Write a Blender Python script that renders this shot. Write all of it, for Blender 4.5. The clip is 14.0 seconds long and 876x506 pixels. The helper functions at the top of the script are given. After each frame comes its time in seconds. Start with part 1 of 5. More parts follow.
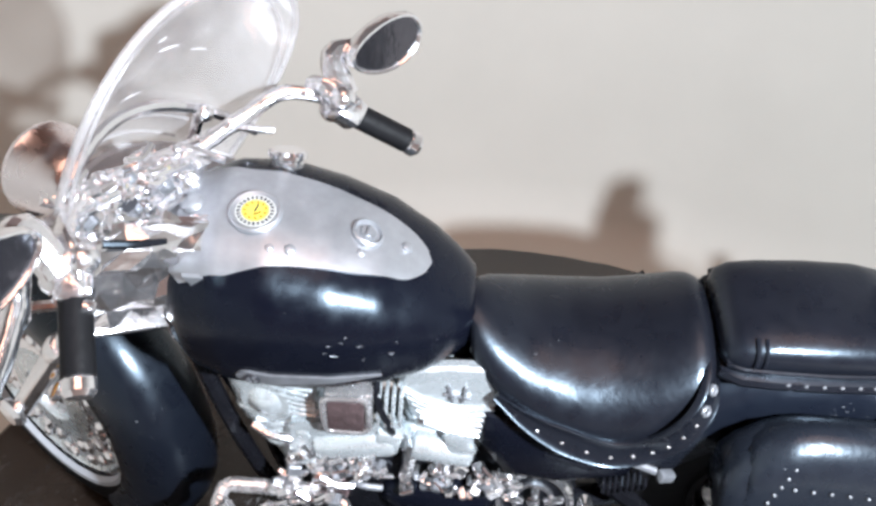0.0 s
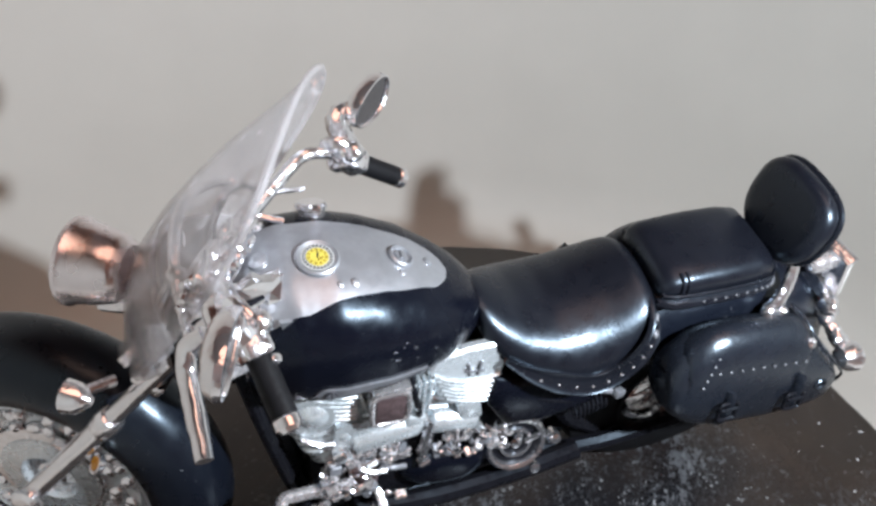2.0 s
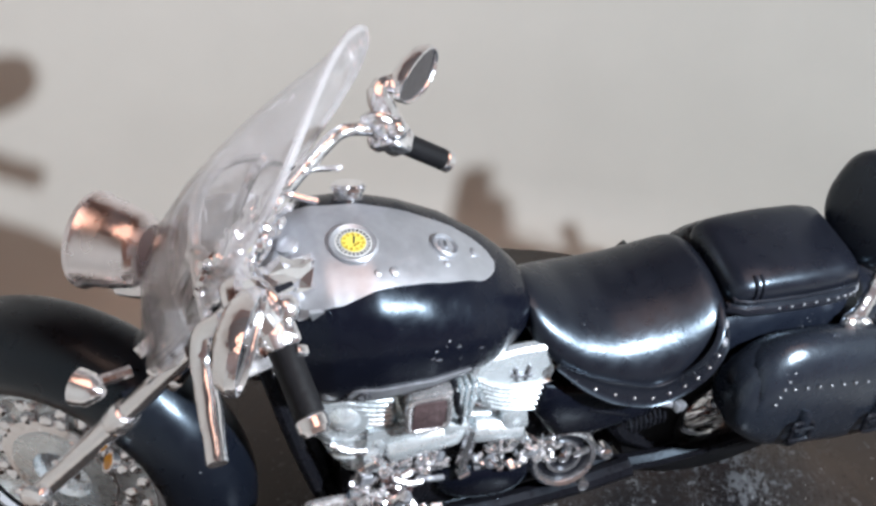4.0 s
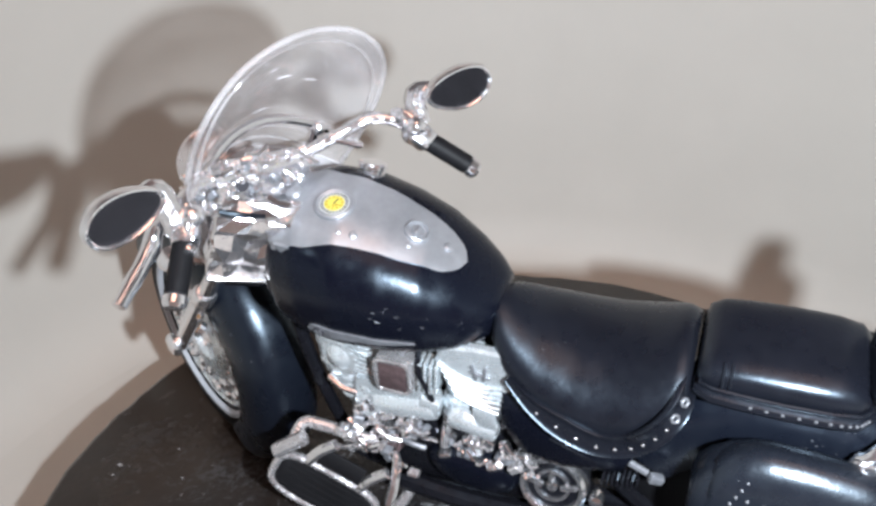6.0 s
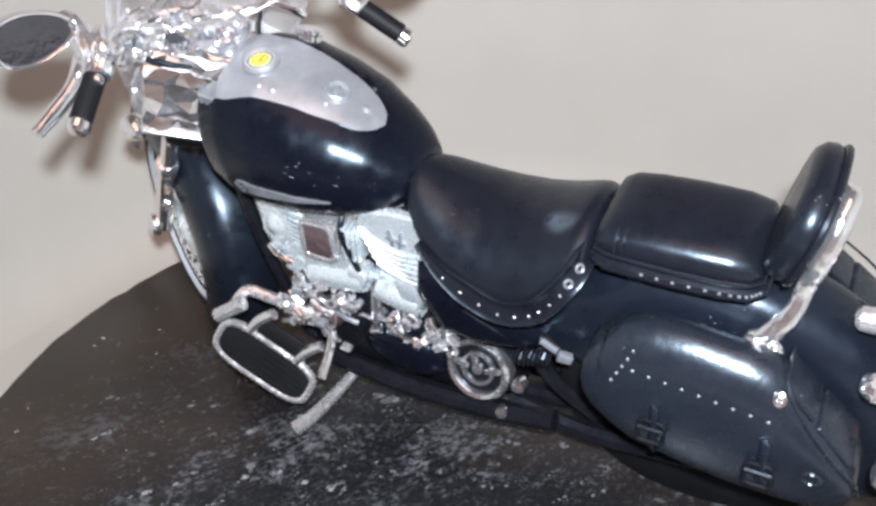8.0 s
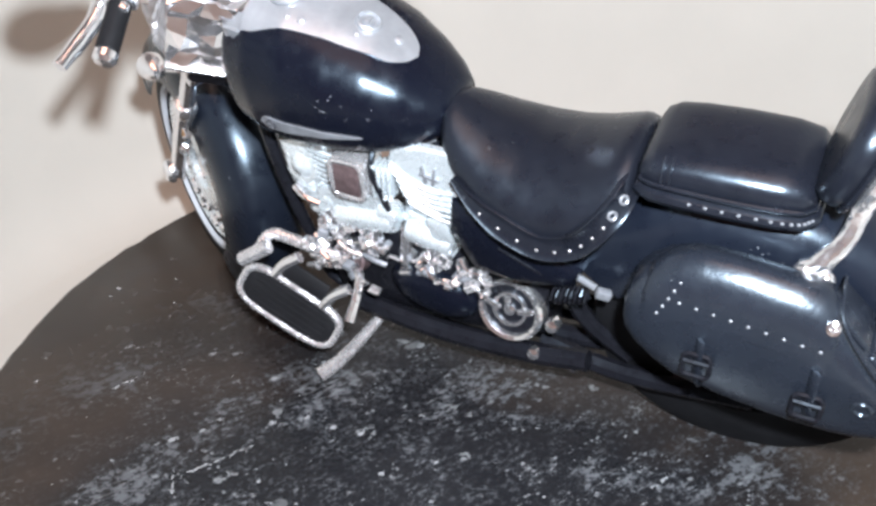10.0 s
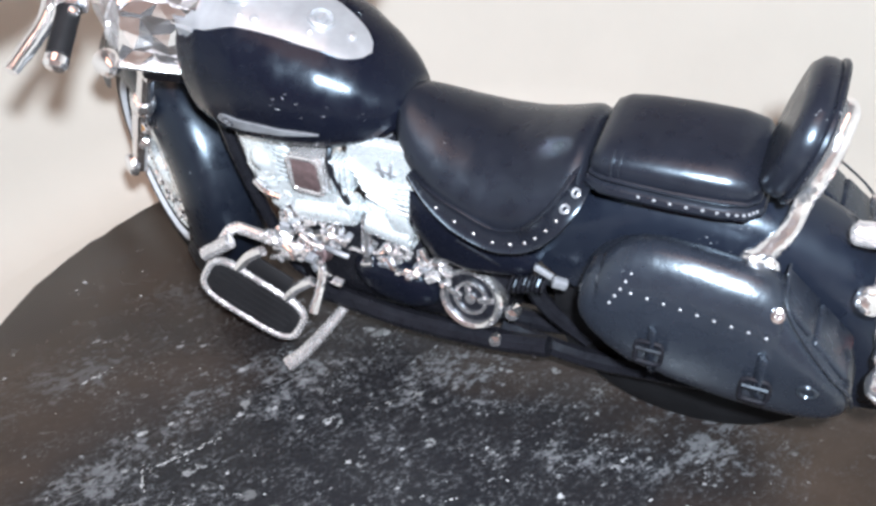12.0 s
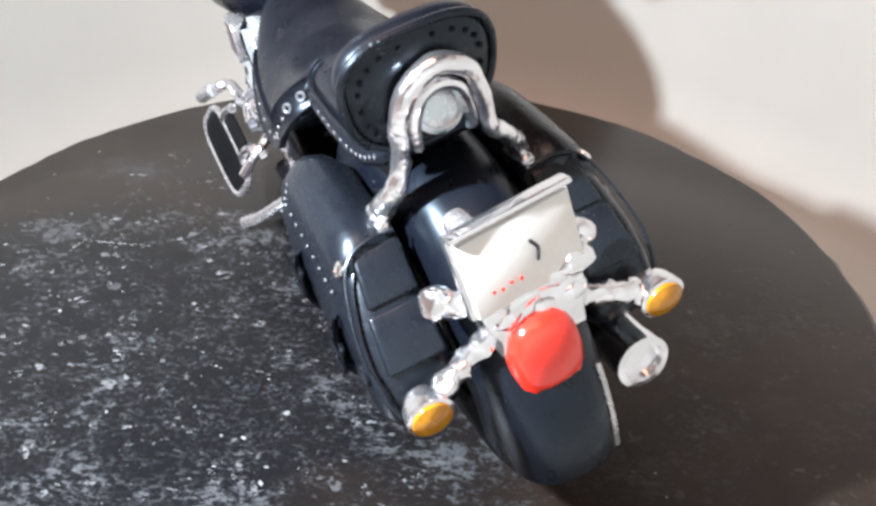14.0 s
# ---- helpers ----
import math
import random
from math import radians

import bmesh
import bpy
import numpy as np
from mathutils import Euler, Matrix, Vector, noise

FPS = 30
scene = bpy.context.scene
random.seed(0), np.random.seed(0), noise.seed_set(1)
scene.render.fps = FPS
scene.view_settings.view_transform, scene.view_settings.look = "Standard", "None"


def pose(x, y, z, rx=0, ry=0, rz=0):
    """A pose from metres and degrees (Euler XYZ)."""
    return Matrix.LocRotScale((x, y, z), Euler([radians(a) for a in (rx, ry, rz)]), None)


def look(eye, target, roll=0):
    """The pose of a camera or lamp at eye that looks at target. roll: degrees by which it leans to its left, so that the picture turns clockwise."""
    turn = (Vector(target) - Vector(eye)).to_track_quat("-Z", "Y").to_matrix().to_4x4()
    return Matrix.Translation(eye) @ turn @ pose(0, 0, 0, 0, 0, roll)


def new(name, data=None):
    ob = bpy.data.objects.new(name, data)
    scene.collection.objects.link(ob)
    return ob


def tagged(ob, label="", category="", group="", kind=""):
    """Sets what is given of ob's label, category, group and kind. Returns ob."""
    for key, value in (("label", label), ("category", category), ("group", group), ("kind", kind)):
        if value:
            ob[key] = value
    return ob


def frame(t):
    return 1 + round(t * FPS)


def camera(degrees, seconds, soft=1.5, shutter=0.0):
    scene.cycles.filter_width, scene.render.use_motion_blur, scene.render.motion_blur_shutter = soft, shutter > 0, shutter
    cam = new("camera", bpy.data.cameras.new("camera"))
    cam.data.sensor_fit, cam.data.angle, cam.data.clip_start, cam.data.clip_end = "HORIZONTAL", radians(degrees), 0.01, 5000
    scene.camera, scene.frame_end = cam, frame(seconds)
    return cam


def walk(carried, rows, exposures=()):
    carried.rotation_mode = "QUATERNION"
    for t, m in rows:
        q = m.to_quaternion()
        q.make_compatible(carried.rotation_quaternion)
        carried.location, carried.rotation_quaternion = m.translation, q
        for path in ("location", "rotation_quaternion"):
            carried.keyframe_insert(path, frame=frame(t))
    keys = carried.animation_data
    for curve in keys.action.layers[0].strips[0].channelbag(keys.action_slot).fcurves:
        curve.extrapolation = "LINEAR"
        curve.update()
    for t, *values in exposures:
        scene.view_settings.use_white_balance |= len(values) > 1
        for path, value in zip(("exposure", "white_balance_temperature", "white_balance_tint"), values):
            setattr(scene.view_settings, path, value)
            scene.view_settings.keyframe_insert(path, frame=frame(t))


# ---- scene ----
cam = camera(53.0, 14.0, soft=2.9)
METRES, EYE, TILT, LEAN, TURN = 0.5, 0.143, -32.0, 0.0, 0.0
ROWS = [
    (0.0, 0.0, 0.0, 0.0, 0.0, 0.0, -0.0),
    (0.5, -0.0037, 0.0076, 0.001, 1.35, -0.04, -1.17),
    (1.0, -0.0028, -0.0017, 0.0003, 5.7, -0.11, -4.51),
    (1.5, -0.0138, -0.0158, -0.002, 1.0, 0.06, -1.81),
    (2.0, -0.1007, -0.0437, 0.0165, -19.08, -2.5, 11.64),
    (2.5, -0.188, -0.0046, 0.0352, -34.34, -7.56, 19.47),
    (3.0, -0.186, -0.0009, 0.0291, -34.12, -7.31, 19.24),
    (5.5, 0.0651, -0.0509, -0.0147, 14.25, 1.4, -8.04),
    (6.0, 0.0665, -0.0544, -0.0095, 14.52, 1.62, -8.07),
    (6.5, 0.1117, -0.0372, -0.0054, 22.13, 0.51, -12.7),
    (7.0, 0.1434, -0.0304, 0.0067, 21.42, 0.79, -12.19),
    (7.5, 0.138, -0.0367, -0.0396, 21.61, -0.22, -11.92),
    (8.0, 0.138, -0.033, -0.0415, 21.57, -0.32, -11.94),
    (8.5, 0.1254, -0.022, -0.041, 21.34, -0.69, -11.86),
    (9.0, 0.1216, -0.0225, -0.0444, 21.28, -0.93, -11.82),
    (11.5, 0.1257, -0.0419, -0.0656, 19.74, -4.53, -10.29),
    (12.0, 0.1294, -0.0333, -0.0455, 19.4, -4.06, -10.13),
    (12.5, 0.1614, -0.0157, -0.038, 22.63, -4.59, -12.18),
    (13.0, 0.2248, 0.0125, -0.0275, 33.93, -7.57, -18.68),
    (13.5, 0.2909, 0.0593, -0.0028, 46.28, -12.0, -24.73),
    (14.0, 0.3239, 0.1147, 0.0114, 57.58, -16.86, -29.11),
]
walk(cam, [(t, pose(0, -0.114, EYE, TILT, LEAN, TURN) @ pose(METRES * x, METRES * y, METRES * z, 90 + pitch, roll, yaw)) for t, x, y, z, yaw, pitch, roll in ROWS],
     [(0, 0.1), (0.5, 0.0), (1.0, -0.1), (1.5, -0.2), (2.0, -0.4), (2.5, -0.3), (3.0, -0.2), (5.5, -0.2), (6.5, -0.22), (7.0, -0.25), (7.5, -0.2), (8.0, -0.05), (9.0, 0.15), (11.5, 0.53), (12.0, 0.5), (12.5, 0.3), (13.5, 0.35), (14, 0.4)])

# ---- light ----
world = bpy.data.worlds.new("room_air")
world.use_nodes = True
world.node_tree.nodes["Background"].inputs[0].default_value = (1.0, 0.72, 0.55, 1)
world.node_tree.nodes["Background"].inputs[1].default_value = 0.05
scene.world = world


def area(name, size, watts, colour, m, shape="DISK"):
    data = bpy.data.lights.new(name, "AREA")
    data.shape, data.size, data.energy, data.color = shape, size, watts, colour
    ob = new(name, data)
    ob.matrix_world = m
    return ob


area("hand_torch_light", 0.007, 1.40, (0.85, 0.94, 1.03), look((0.073, -0.143, 0.149), (-0.02, 0.14, 0.02)))
# added warm fill with no lamp in view; it browns the shadows
area("warm_fill_light", 1.2, 8.5, (1.0, 0.57, 0.42), look((0.32, -0.62, 1.55), (0.0, 0.1, 0.0)))

# ---- materials ----


def material(name, colour, rough=0.5, metal=0.0, var=0.0, scale=200.0, bump=0.0, bump_scale=400.0, rough_var=0.0, coat=0.0, spec=0.5, colour2=None, dust=0.0, tint=None):
    """A procedural surface: two scales of colour variation, uneven gloss and fine relief."""
    mat = bpy.data.materials.new(name)
    mat.use_nodes = True
    nt = mat.node_tree
    p = nt.nodes["Principled BSDF"]
    p.inputs["Base Color"].default_value = (*colour, 1)
    p.inputs["Roughness"].default_value = rough
    p.inputs["Metallic"].default_value = metal
    p.inputs["Coat Weight"].default_value = coat
    p.inputs["Specular IOR Level"].default_value = spec
    if tint:
        p.inputs["Specular Tint"].default_value = (*tint, 1)
    tc = nt.nodes.new("ShaderNodeTexCoord")

    def noise_tex(sc, detail=4.0):
        n = nt.nodes.new("ShaderNodeTexNoise")
        n.inputs["Scale"].default_value = sc
        n.inputs["Detail"].default_value = detail
        nt.links.new(tc.outputs["Object"], n.inputs["Vector"])
        return n

    if var > 0:
        a, b = noise_tex(scale), noise_tex(scale * 7)
        mix = nt.nodes.new("ShaderNodeMix")
        mix.inputs[0].default_value = 0.4
        nt.links.new(a.outputs["Fac"], mix.inputs[2])
        nt.links.new(b.outputs["Fac"], mix.inputs[3])
        ramp = nt.nodes.new("ShaderNodeValToRGB")
        ramp.color_ramp.elements[0].position = 0.32
        ramp.color_ramp.elements[1].position = 0.68
        lo = colour2 or tuple(c * (1 - var) for c in colour)
        hi = tuple(min(1, c * (1 + var * 0.6)) for c in colour)
        ramp.color_ramp.elements[0].color = (*lo, 1)
        ramp.color_ramp.elements[1].color = (*hi, 1)
        nt.links.new(mix.outputs[0], ramp.inputs[0])
        nt.links.new(ramp.outputs[0], p.inputs["Base Color"])
    if rough_var > 0:
        n = noise_tex(scale * 2.3)
        mr = nt.nodes.new("ShaderNodeMapRange")
        mr.inputs[1].default_value, mr.inputs[2].default_value = 0.3, 0.7
        mr.inputs[3].default_value, mr.inputs[4].default_value = max(0.02, rough - rough_var), rough + rough_var
        nt.links.new(n.outputs["Fac"], mr.inputs[0])
        nt.links.new(mr.outputs[0], p.inputs["Roughness"])
    if dust > 0:
        # thinly strewn pale specks and scratches
        speck, where = noise_tex(1500.0, 2.0), noise_tex(90.0, 3.0)
        m = nt.nodes.new("ShaderNodeMath")
        m.operation = "MULTIPLY"
        nt.links.new(speck.outputs["Fac"], m.inputs[0])
        nt.links.new(where.outputs["Fac"], m.inputs[1])
        mr = nt.nodes.new("ShaderNodeMapRange")
        mr.inputs[1].default_value, mr.inputs[2].default_value = 0.46, 0.49
        mr.inputs[3].default_value, mr.inputs[4].default_value = 0.0, dust
        nt.links.new(m.outputs[0], mr.inputs[0])
        mix = nt.nodes.new("ShaderNodeMix")
        mix.data_type = "RGBA"
        mix.inputs[6].default_value = (*colour, 1)
        mix.inputs[7].default_value = (0.30, 0.32, 0.35, 1)
        if p.inputs["Base Color"].is_linked:
            nt.links.new(p.inputs["Base Color"].links[0].from_socket, mix.inputs[6])
        nt.links.new(mr.outputs[0], mix.inputs[0])
        nt.links.new(mix.outputs[2], p.inputs["Base Color"])
    if bump > 0:
        n = noise_tex(bump_scale, 3.0)
        bp = nt.nodes.new("ShaderNodeBump")
        bp.inputs["Strength"].default_value = bump
        bp.inputs["Distance"].default_value = 0.0004
        nt.links.new(n.outputs["Fac"], bp.inputs["Height"])
        nt.links.new(bp.outputs[0], p.inputs["Normal"])
    return mat


def stone_material():
    """Black speckled granite with pale chips, flecks and grey scuffs."""
    mat = material("black_granite", (0.02, 0.021, 0.024), 0.26, bump=0.10, bump_scale=600, spec=0.23)
    nt = mat.node_tree
    p = nt.nodes["Principled BSDF"]
    tc = nt.nodes["Texture Coordinate"]
    # the grain runs aslant over the stone
    lay = nt.nodes.new("ShaderNodeMapping")
    lay.inputs["Rotation"].default_value = (0, 0, -0.95)
    nt.links.new(tc.outputs["Object"], lay.inputs["Vector"])
    squash = nt.nodes.new("ShaderNodeMapping")
    squash.inputs["Scale"].default_value = (0.8, 1.1, 1.0)
    nt.links.new(lay.outputs[0], squash.inputs["Vector"])

    def node(kind, **vals):
        n = nt.nodes.new(kind)
        for k, v in vals.items():
            n.inputs[k].default_value = v
        return n

    def ramp(src, p0, p1, c0, c1):
        r = nt.nodes.new("ShaderNodeValToRGB")
        r.color_ramp.elements[0].position, r.color_ramp.elements[1].position = p0, p1
        r.color_ramp.elements[0].color, r.color_ramp.elements[1].color = (*c0, 1), (*c1, 1)
        nt.links.new(src, r.inputs[0])
        return r.outputs[0]

    def over(base, top, fac):
        m = nt.nodes.new("ShaderNodeMix")
        m.data_type = "RGBA"
        nt.links.new(fac, m.inputs[0])
        nt.links.new(base, m.inputs[6])
        nt.links.new(top, m.inputs[7])
        return m.outputs[2]

    def tex(kind, **vals):
        n = node(kind, **vals)
        nt.links.new(squash.outputs[0], n.inputs["Vector"])
        return n

    def flecks(scale, chance, size, seed, stretch):
        """Separate grains: a few cells of a Voronoi net, each with a blob of its own size and frayed outline."""
        mp = nt.nodes.new("ShaderNodeMapping")
        mp.inputs["Location"].default_value = (seed, seed * 0.7, 0)
        mp.inputs["Scale"].default_value = (stretch, 1.0, 0.2)
        nt.links.new(lay.outputs[0], mp.inputs["Vector"])
        fray = node("ShaderNodeTexNoise", Scale=scale * 2.2, Detail=3.0)
        nt.links.new(mp.outputs[0], fray.inputs["Vector"])
        vor = node("ShaderNodeTexVoronoi", Scale=scale, Randomness=1.0)
        nt.links.new(mp.outputs[0], vor.inputs["Vector"])
        sep = nt.nodes.new("ShaderNodeSeparateColor")
        nt.links.new(vor.outputs["Color"], sep.inputs[0])
        crowd = node("ShaderNodeTexNoise", Scale=130.0, Detail=6.0, Roughness=0.68)
        nt.links.new(mp.outputs[0], crowd.inputs["Vector"])

        def math_node(op, a, c):
            m = nt.nodes.new("ShaderNodeMath")
            m.operation = op
            for q, v in enumerate((a, c)):
                if isinstance(v, float):
                    m.inputs[q].default_value = v
                else:
                    nt.links.new(v, m.inputs[q])
            return m.outputs[0]
        lot = math_node("ADD", sep.outputs[0], math_node("MULTIPLY", math_node("SUBTRACT", crowd.outputs["Fac"], 0.5), 2.4))
        take = math_node("GREATER_THAN", lot, 1.0 - chance)
        reach = math_node("MULTIPLY", math_node("ADD", sep.outputs[1], 0.25), size)
        worn = math_node("ADD", vor.outputs["Distance"], math_node("MULTIPLY", math_node("SUBTRACT", fray.outputs["Fac"], 0.5), 2.6))
        inside = ramp(math_node("SUBTRACT", reach, worn), 0.0, 0.34, (0, 0, 0), (1, 1, 1))
        return math_node("MULTIPLY", math_node("MULTIPLY", take, inside), math_node("ADD", math_node("MULTIPLY", sep.outputs[2], 0.7), 0.3))

    # the chipped stretch: its front, darkened for the toy's reflection, thinning out unevenly towards the sides and
    # the back
    mid_pt = node("ShaderNodeVectorMath")
    mid_pt.operation = "DISTANCE"
    mid_pt.inputs[1].default_value = (0.010, -0.050, 0.0)
    nt.links.new(tc.outputs["Object"], mid_pt.inputs[0])
    edge_n = tex("ShaderNodeTexNoise", Scale=26.0, Detail=5.0)
    wob = nt.nodes.new("ShaderNodeMath")
    wob.operation = "MULTIPLY_ADD"
    wob.inputs[1].default_value, wob.inputs[2].default_value = 0.09, -0.045
    nt.links.new(edge_n.outputs["Fac"], wob.inputs[0])
    sumn = nt.nodes.new("ShaderNodeMath")
    nt.links.new(mid_pt.outputs["Value"], sumn.inputs[0])
    nt.links.new(wob.outputs[0], sumn.inputs[1])
    chips_and_reflection = nt.nodes.new("ShaderNodeMapRange")
    chips_and_reflection.inputs[1].default_value, chips_and_reflection.inputs[2].default_value = 0.050, 0.092
    chips_and_reflection.inputs[3].default_value, chips_and_reflection.inputs[4].default_value = 0.92, 0.16
    nt.links.new(sumn.outputs[0], chips_and_reflection.inputs[0])
    cloud = tex("ShaderNodeTexNoise", Scale=16.0, Detail=6.0, Roughness=0.65)
    # brown base: the backdrop's reflection, put into the stone's colour
    base = ramp(cloud.outputs["Fac"], 0.40, 0.70, (0.017, 0.0112, 0.0083), (0.044, 0.030, 0.022))
    # dark front: the toy's reflection, put into the stone's colour
    dark = node("ShaderNodeRGB")
    dark.outputs[0].default_value = (0.0060, 0.0068, 0.0088, 1)
    base = over(base, dark.outputs[0], chips_and_reflection.outputs[0])
    mid = tex("ShaderNodeTexNoise", Scale=850.0, Detail=6.0, Roughness=0.82)
    midf = ramp(mid.outputs["Fac"], 0.50, 0.66, (0, 0, 0), (1, 1, 1))
    clump = tex("ShaderNodeTexNoise", Scale=170.0, Detail=4.0, Roughness=0.7)
    clumpf = ramp(clump.outputs["Fac"], 0.44, 0.60, (0.12, 0.12, 0.12), (1, 1, 1))
    grain = nt.nodes.new("ShaderNodeMath")
    grain.operation = "MULTIPLY"
    nt.links.new(midf, grain.inputs[0])
    nt.links.new(clumpf, grain.inputs[1])
    midf = grain.outputs[0]
    # long fine scratches in patches
    fine = nt.nodes.new("ShaderNodeMapping")
    fine.inputs["Scale"].default_value = (0.14, 1.0, 1.0)
    nt.links.new(lay.outputs[0], fine.inputs["Vector"])
    line = node("ShaderNodeTexNoise", Scale=1500.0, Detail=2.0)
    nt.links.new(fine.outputs[0], line.inputs["Vector"])
    patchy = tex("ShaderNodeTexNoise", Scale=40.0, Detail=2.0)
    both = nt.nodes.new("ShaderNodeMath")
    both.operation = "MULTIPLY"
    nt.links.new(line.outputs["Fac"], both.inputs[0])
    nt.links.new(patchy.outputs["Fac"], both.inputs[1])
    scratch = ramp(both.outputs[0], 0.37, 0.47, (0, 0, 0), (0.4, 0.4, 0.4))
    # ragged pale blotches, crowded in drifts
    blot = tex("ShaderNodeTexNoise", Scale=520.0, Detail=9.0, Roughness=0.78)
    drift = tex("ShaderNodeTexNoise", Scale=42.0, Detail=4.0, Roughness=0.6)
    mixed = nt.nodes.new("ShaderNodeMath")
    mixed.operation = "MULTIPLY_ADD"
    mixed.inputs[1].default_value = 0.75
    nt.links.new(drift.outputs["Fac"], mixed.inputs[0])
    nt.links.new(blot.outputs["Fac"], mixed.inputs[2])
    blotch = ramp(mixed.outputs[0], 0.96, 1.10, (0, 0, 0), (0.9, 0.9, 0.9))
    haze_ = ramp(mixed.outputs[0], 0.92, 1.08, (0, 0, 0), (0.7, 0.7, 0.7))
    for fac, shade in ((haze_, (0.030, 0.031, 0.034, 1)), (blotch, (0.085, 0.088, 0.095, 1)), (midf, (0.085, 0.088, 0.094, 1)), (scratch, (0.20, 0.20, 0.205, 1)), (flecks(240.0, -0.32, 0.75, 3.1, 0.7), (0.050, 0.052, 0.056, 1)), (flecks(420.0, -0.06, 0.72, 7.7, 0.8), (0.15, 0.153, 0.158, 1)),
                       (flecks(850.0, -0.08, 0.85, 1.3, 0.8), (0.26, 0.265, 0.275, 1)), (flecks(2000.0, -0.10, 0.8, 5.9, 0.6), (0.14, 0.143, 0.15, 1)), (flecks(330.0, -0.30, 0.80, 9.4, 0.8), (0.36, 0.36, 0.37, 1))):
        tint = node("ShaderNodeRGB")
        tint.outputs[0].default_value = shade
        thin = nt.nodes.new("ShaderNodeMath")
        thin.operation = "MULTIPLY"
        nt.links.new(fac, thin.inputs[0])
        nt.links.new(chips_and_reflection.outputs[0], thin.inputs[1])
        fac = thin.outputs[0]
        base = over(base, tint.outputs[0], fac)
    nt.links.new(base, p.inputs["Base Color"])
    return mat


def clear_material(name, haze, gloss_rough):
    """Thin clear plastic: see-through, glossy by angle, with a little milky haze."""
    mat = bpy.data.materials.new(name)
    mat.use_nodes = True
    nt = mat.node_tree
    out = nt.nodes["Material Output"]
    nt.nodes.remove(nt.nodes["Principled BSDF"])
    clear = nt.nodes.new("ShaderNodeBsdfTransparent")
    clear.inputs[0].default_value = (0.94, 0.93, 0.93, 1)
    milk = nt.nodes.new("ShaderNodeBsdfDiffuse")
    milk.inputs[0].default_value = (0.85, 0.84, 0.85, 1)
    through_ = nt.nodes.new("ShaderNodeBsdfTranslucent")
    through_.inputs[0].default_value = (0.85, 0.83, 0.86, 1)
    both_ways = nt.nodes.new("ShaderNodeMixShader")
    nt.links.new(milk.outputs[0], both_ways.inputs[1])
    nt.links.new(through_.outputs[0], both_ways.inputs[2])
    glint = nt.nodes.new("ShaderNodeBsdfGlossy")
    glint.inputs["Roughness"].default_value = gloss_rough
    tc = nt.nodes.new("ShaderNodeTexCoord")
    n = nt.nodes.new("ShaderNodeTexNoise")
    n.inputs["Scale"].default_value = 60.0
    nt.links.new(tc.outputs["Object"], n.inputs["Vector"])
    mr = nt.nodes.new("ShaderNodeMapRange")
    mr.inputs[1].default_value, mr.inputs[2].default_value = 0.3, 0.7
    mr.inputs[3].default_value, mr.inputs[4].default_value = haze * 0.5, haze * 1.5
    nt.links.new(n.outputs["Fac"], mr.inputs[0])
    bp = nt.nodes.new("ShaderNodeBump")
    bp.inputs["Strength"].default_value = 0.25
    bp.inputs["Distance"].default_value = 0.0006
    nt.links.new(n.outputs["Fac"], bp.inputs["Height"])
    nt.links.new(bp.outputs[0], glint.inputs["Normal"])
    a = nt.nodes.new("ShaderNodeMixShader")
    nt.links.new(mr.outputs[0], a.inputs[0])
    nt.links.new(clear.outputs[0], a.inputs[1])
    nt.links.new(both_ways.outputs[0], a.inputs[2])
    lw = nt.nodes.new("ShaderNodeLayerWeight")
    lw.inputs[0].default_value = 0.5
    pw = nt.nodes.new("ShaderNodeMath")
    pw.operation = "POWER"
    pw.inputs[1].default_value = 2.8
    nt.links.new(lw.outputs["Facing"], pw.inputs[0])
    fr = nt.nodes.new("ShaderNodeMapRange")
    fr.inputs[3].default_value, fr.inputs[4].default_value = 0.04, 0.50
    nt.links.new(pw.outputs[0], fr.inputs[0])
    b = nt.nodes.new("ShaderNodeMixShader")
    nt.links.new(fr.outputs[0], b.inputs[0])
    nt.links.new(a.outputs[0], b.inputs[1])
    nt.links.new(glint.outputs[0], b.inputs[2])
    nt.links.new(b.outputs[0], out.inputs["Surface"])
    return mat


M_STONE = stone_material()
M_CHIP = material("pale_stone_chip", (0.30, 0.30, 0.305), 0.5, var=0.5, scale=900, bump=0.3, bump_scale=1500)
M_CREAM = material("cream_sheet", (0.468, 0.445, 0.408), 0.6, var=0.05, scale=6.0, bump=0.05, bump_scale=300)
# pink picked to warm the bounce and the chrome's reflections
M_WALL = material("dusky_wall", (0.46, 0.30, 0.26), 0.8, var=0.04, scale=3.0, bump=0.1, bump_scale=120)
M_WHITE = material("grey_ceiling", (0.45, 0.45, 0.47), 0.9, var=0.03, scale=3.0)
M_PAINT = material("black_gloss_paint", (0.0025, 0.003, 0.006), 0.25, rough_var=0.09, scale=120, bump=0.09, bump_scale=420, tint=(0.70, 0.85, 1.0), spec=0.28, dust=0.5)
M_FENDER = material("satin_black_fender_paint", (0.0045, 0.0058, 0.0100), 0.31, rough_var=0.08, scale=120, bump=0.06, bump_scale=420, tint=(0.70, 0.85, 1.0), spec=0.50, dust=0.4)
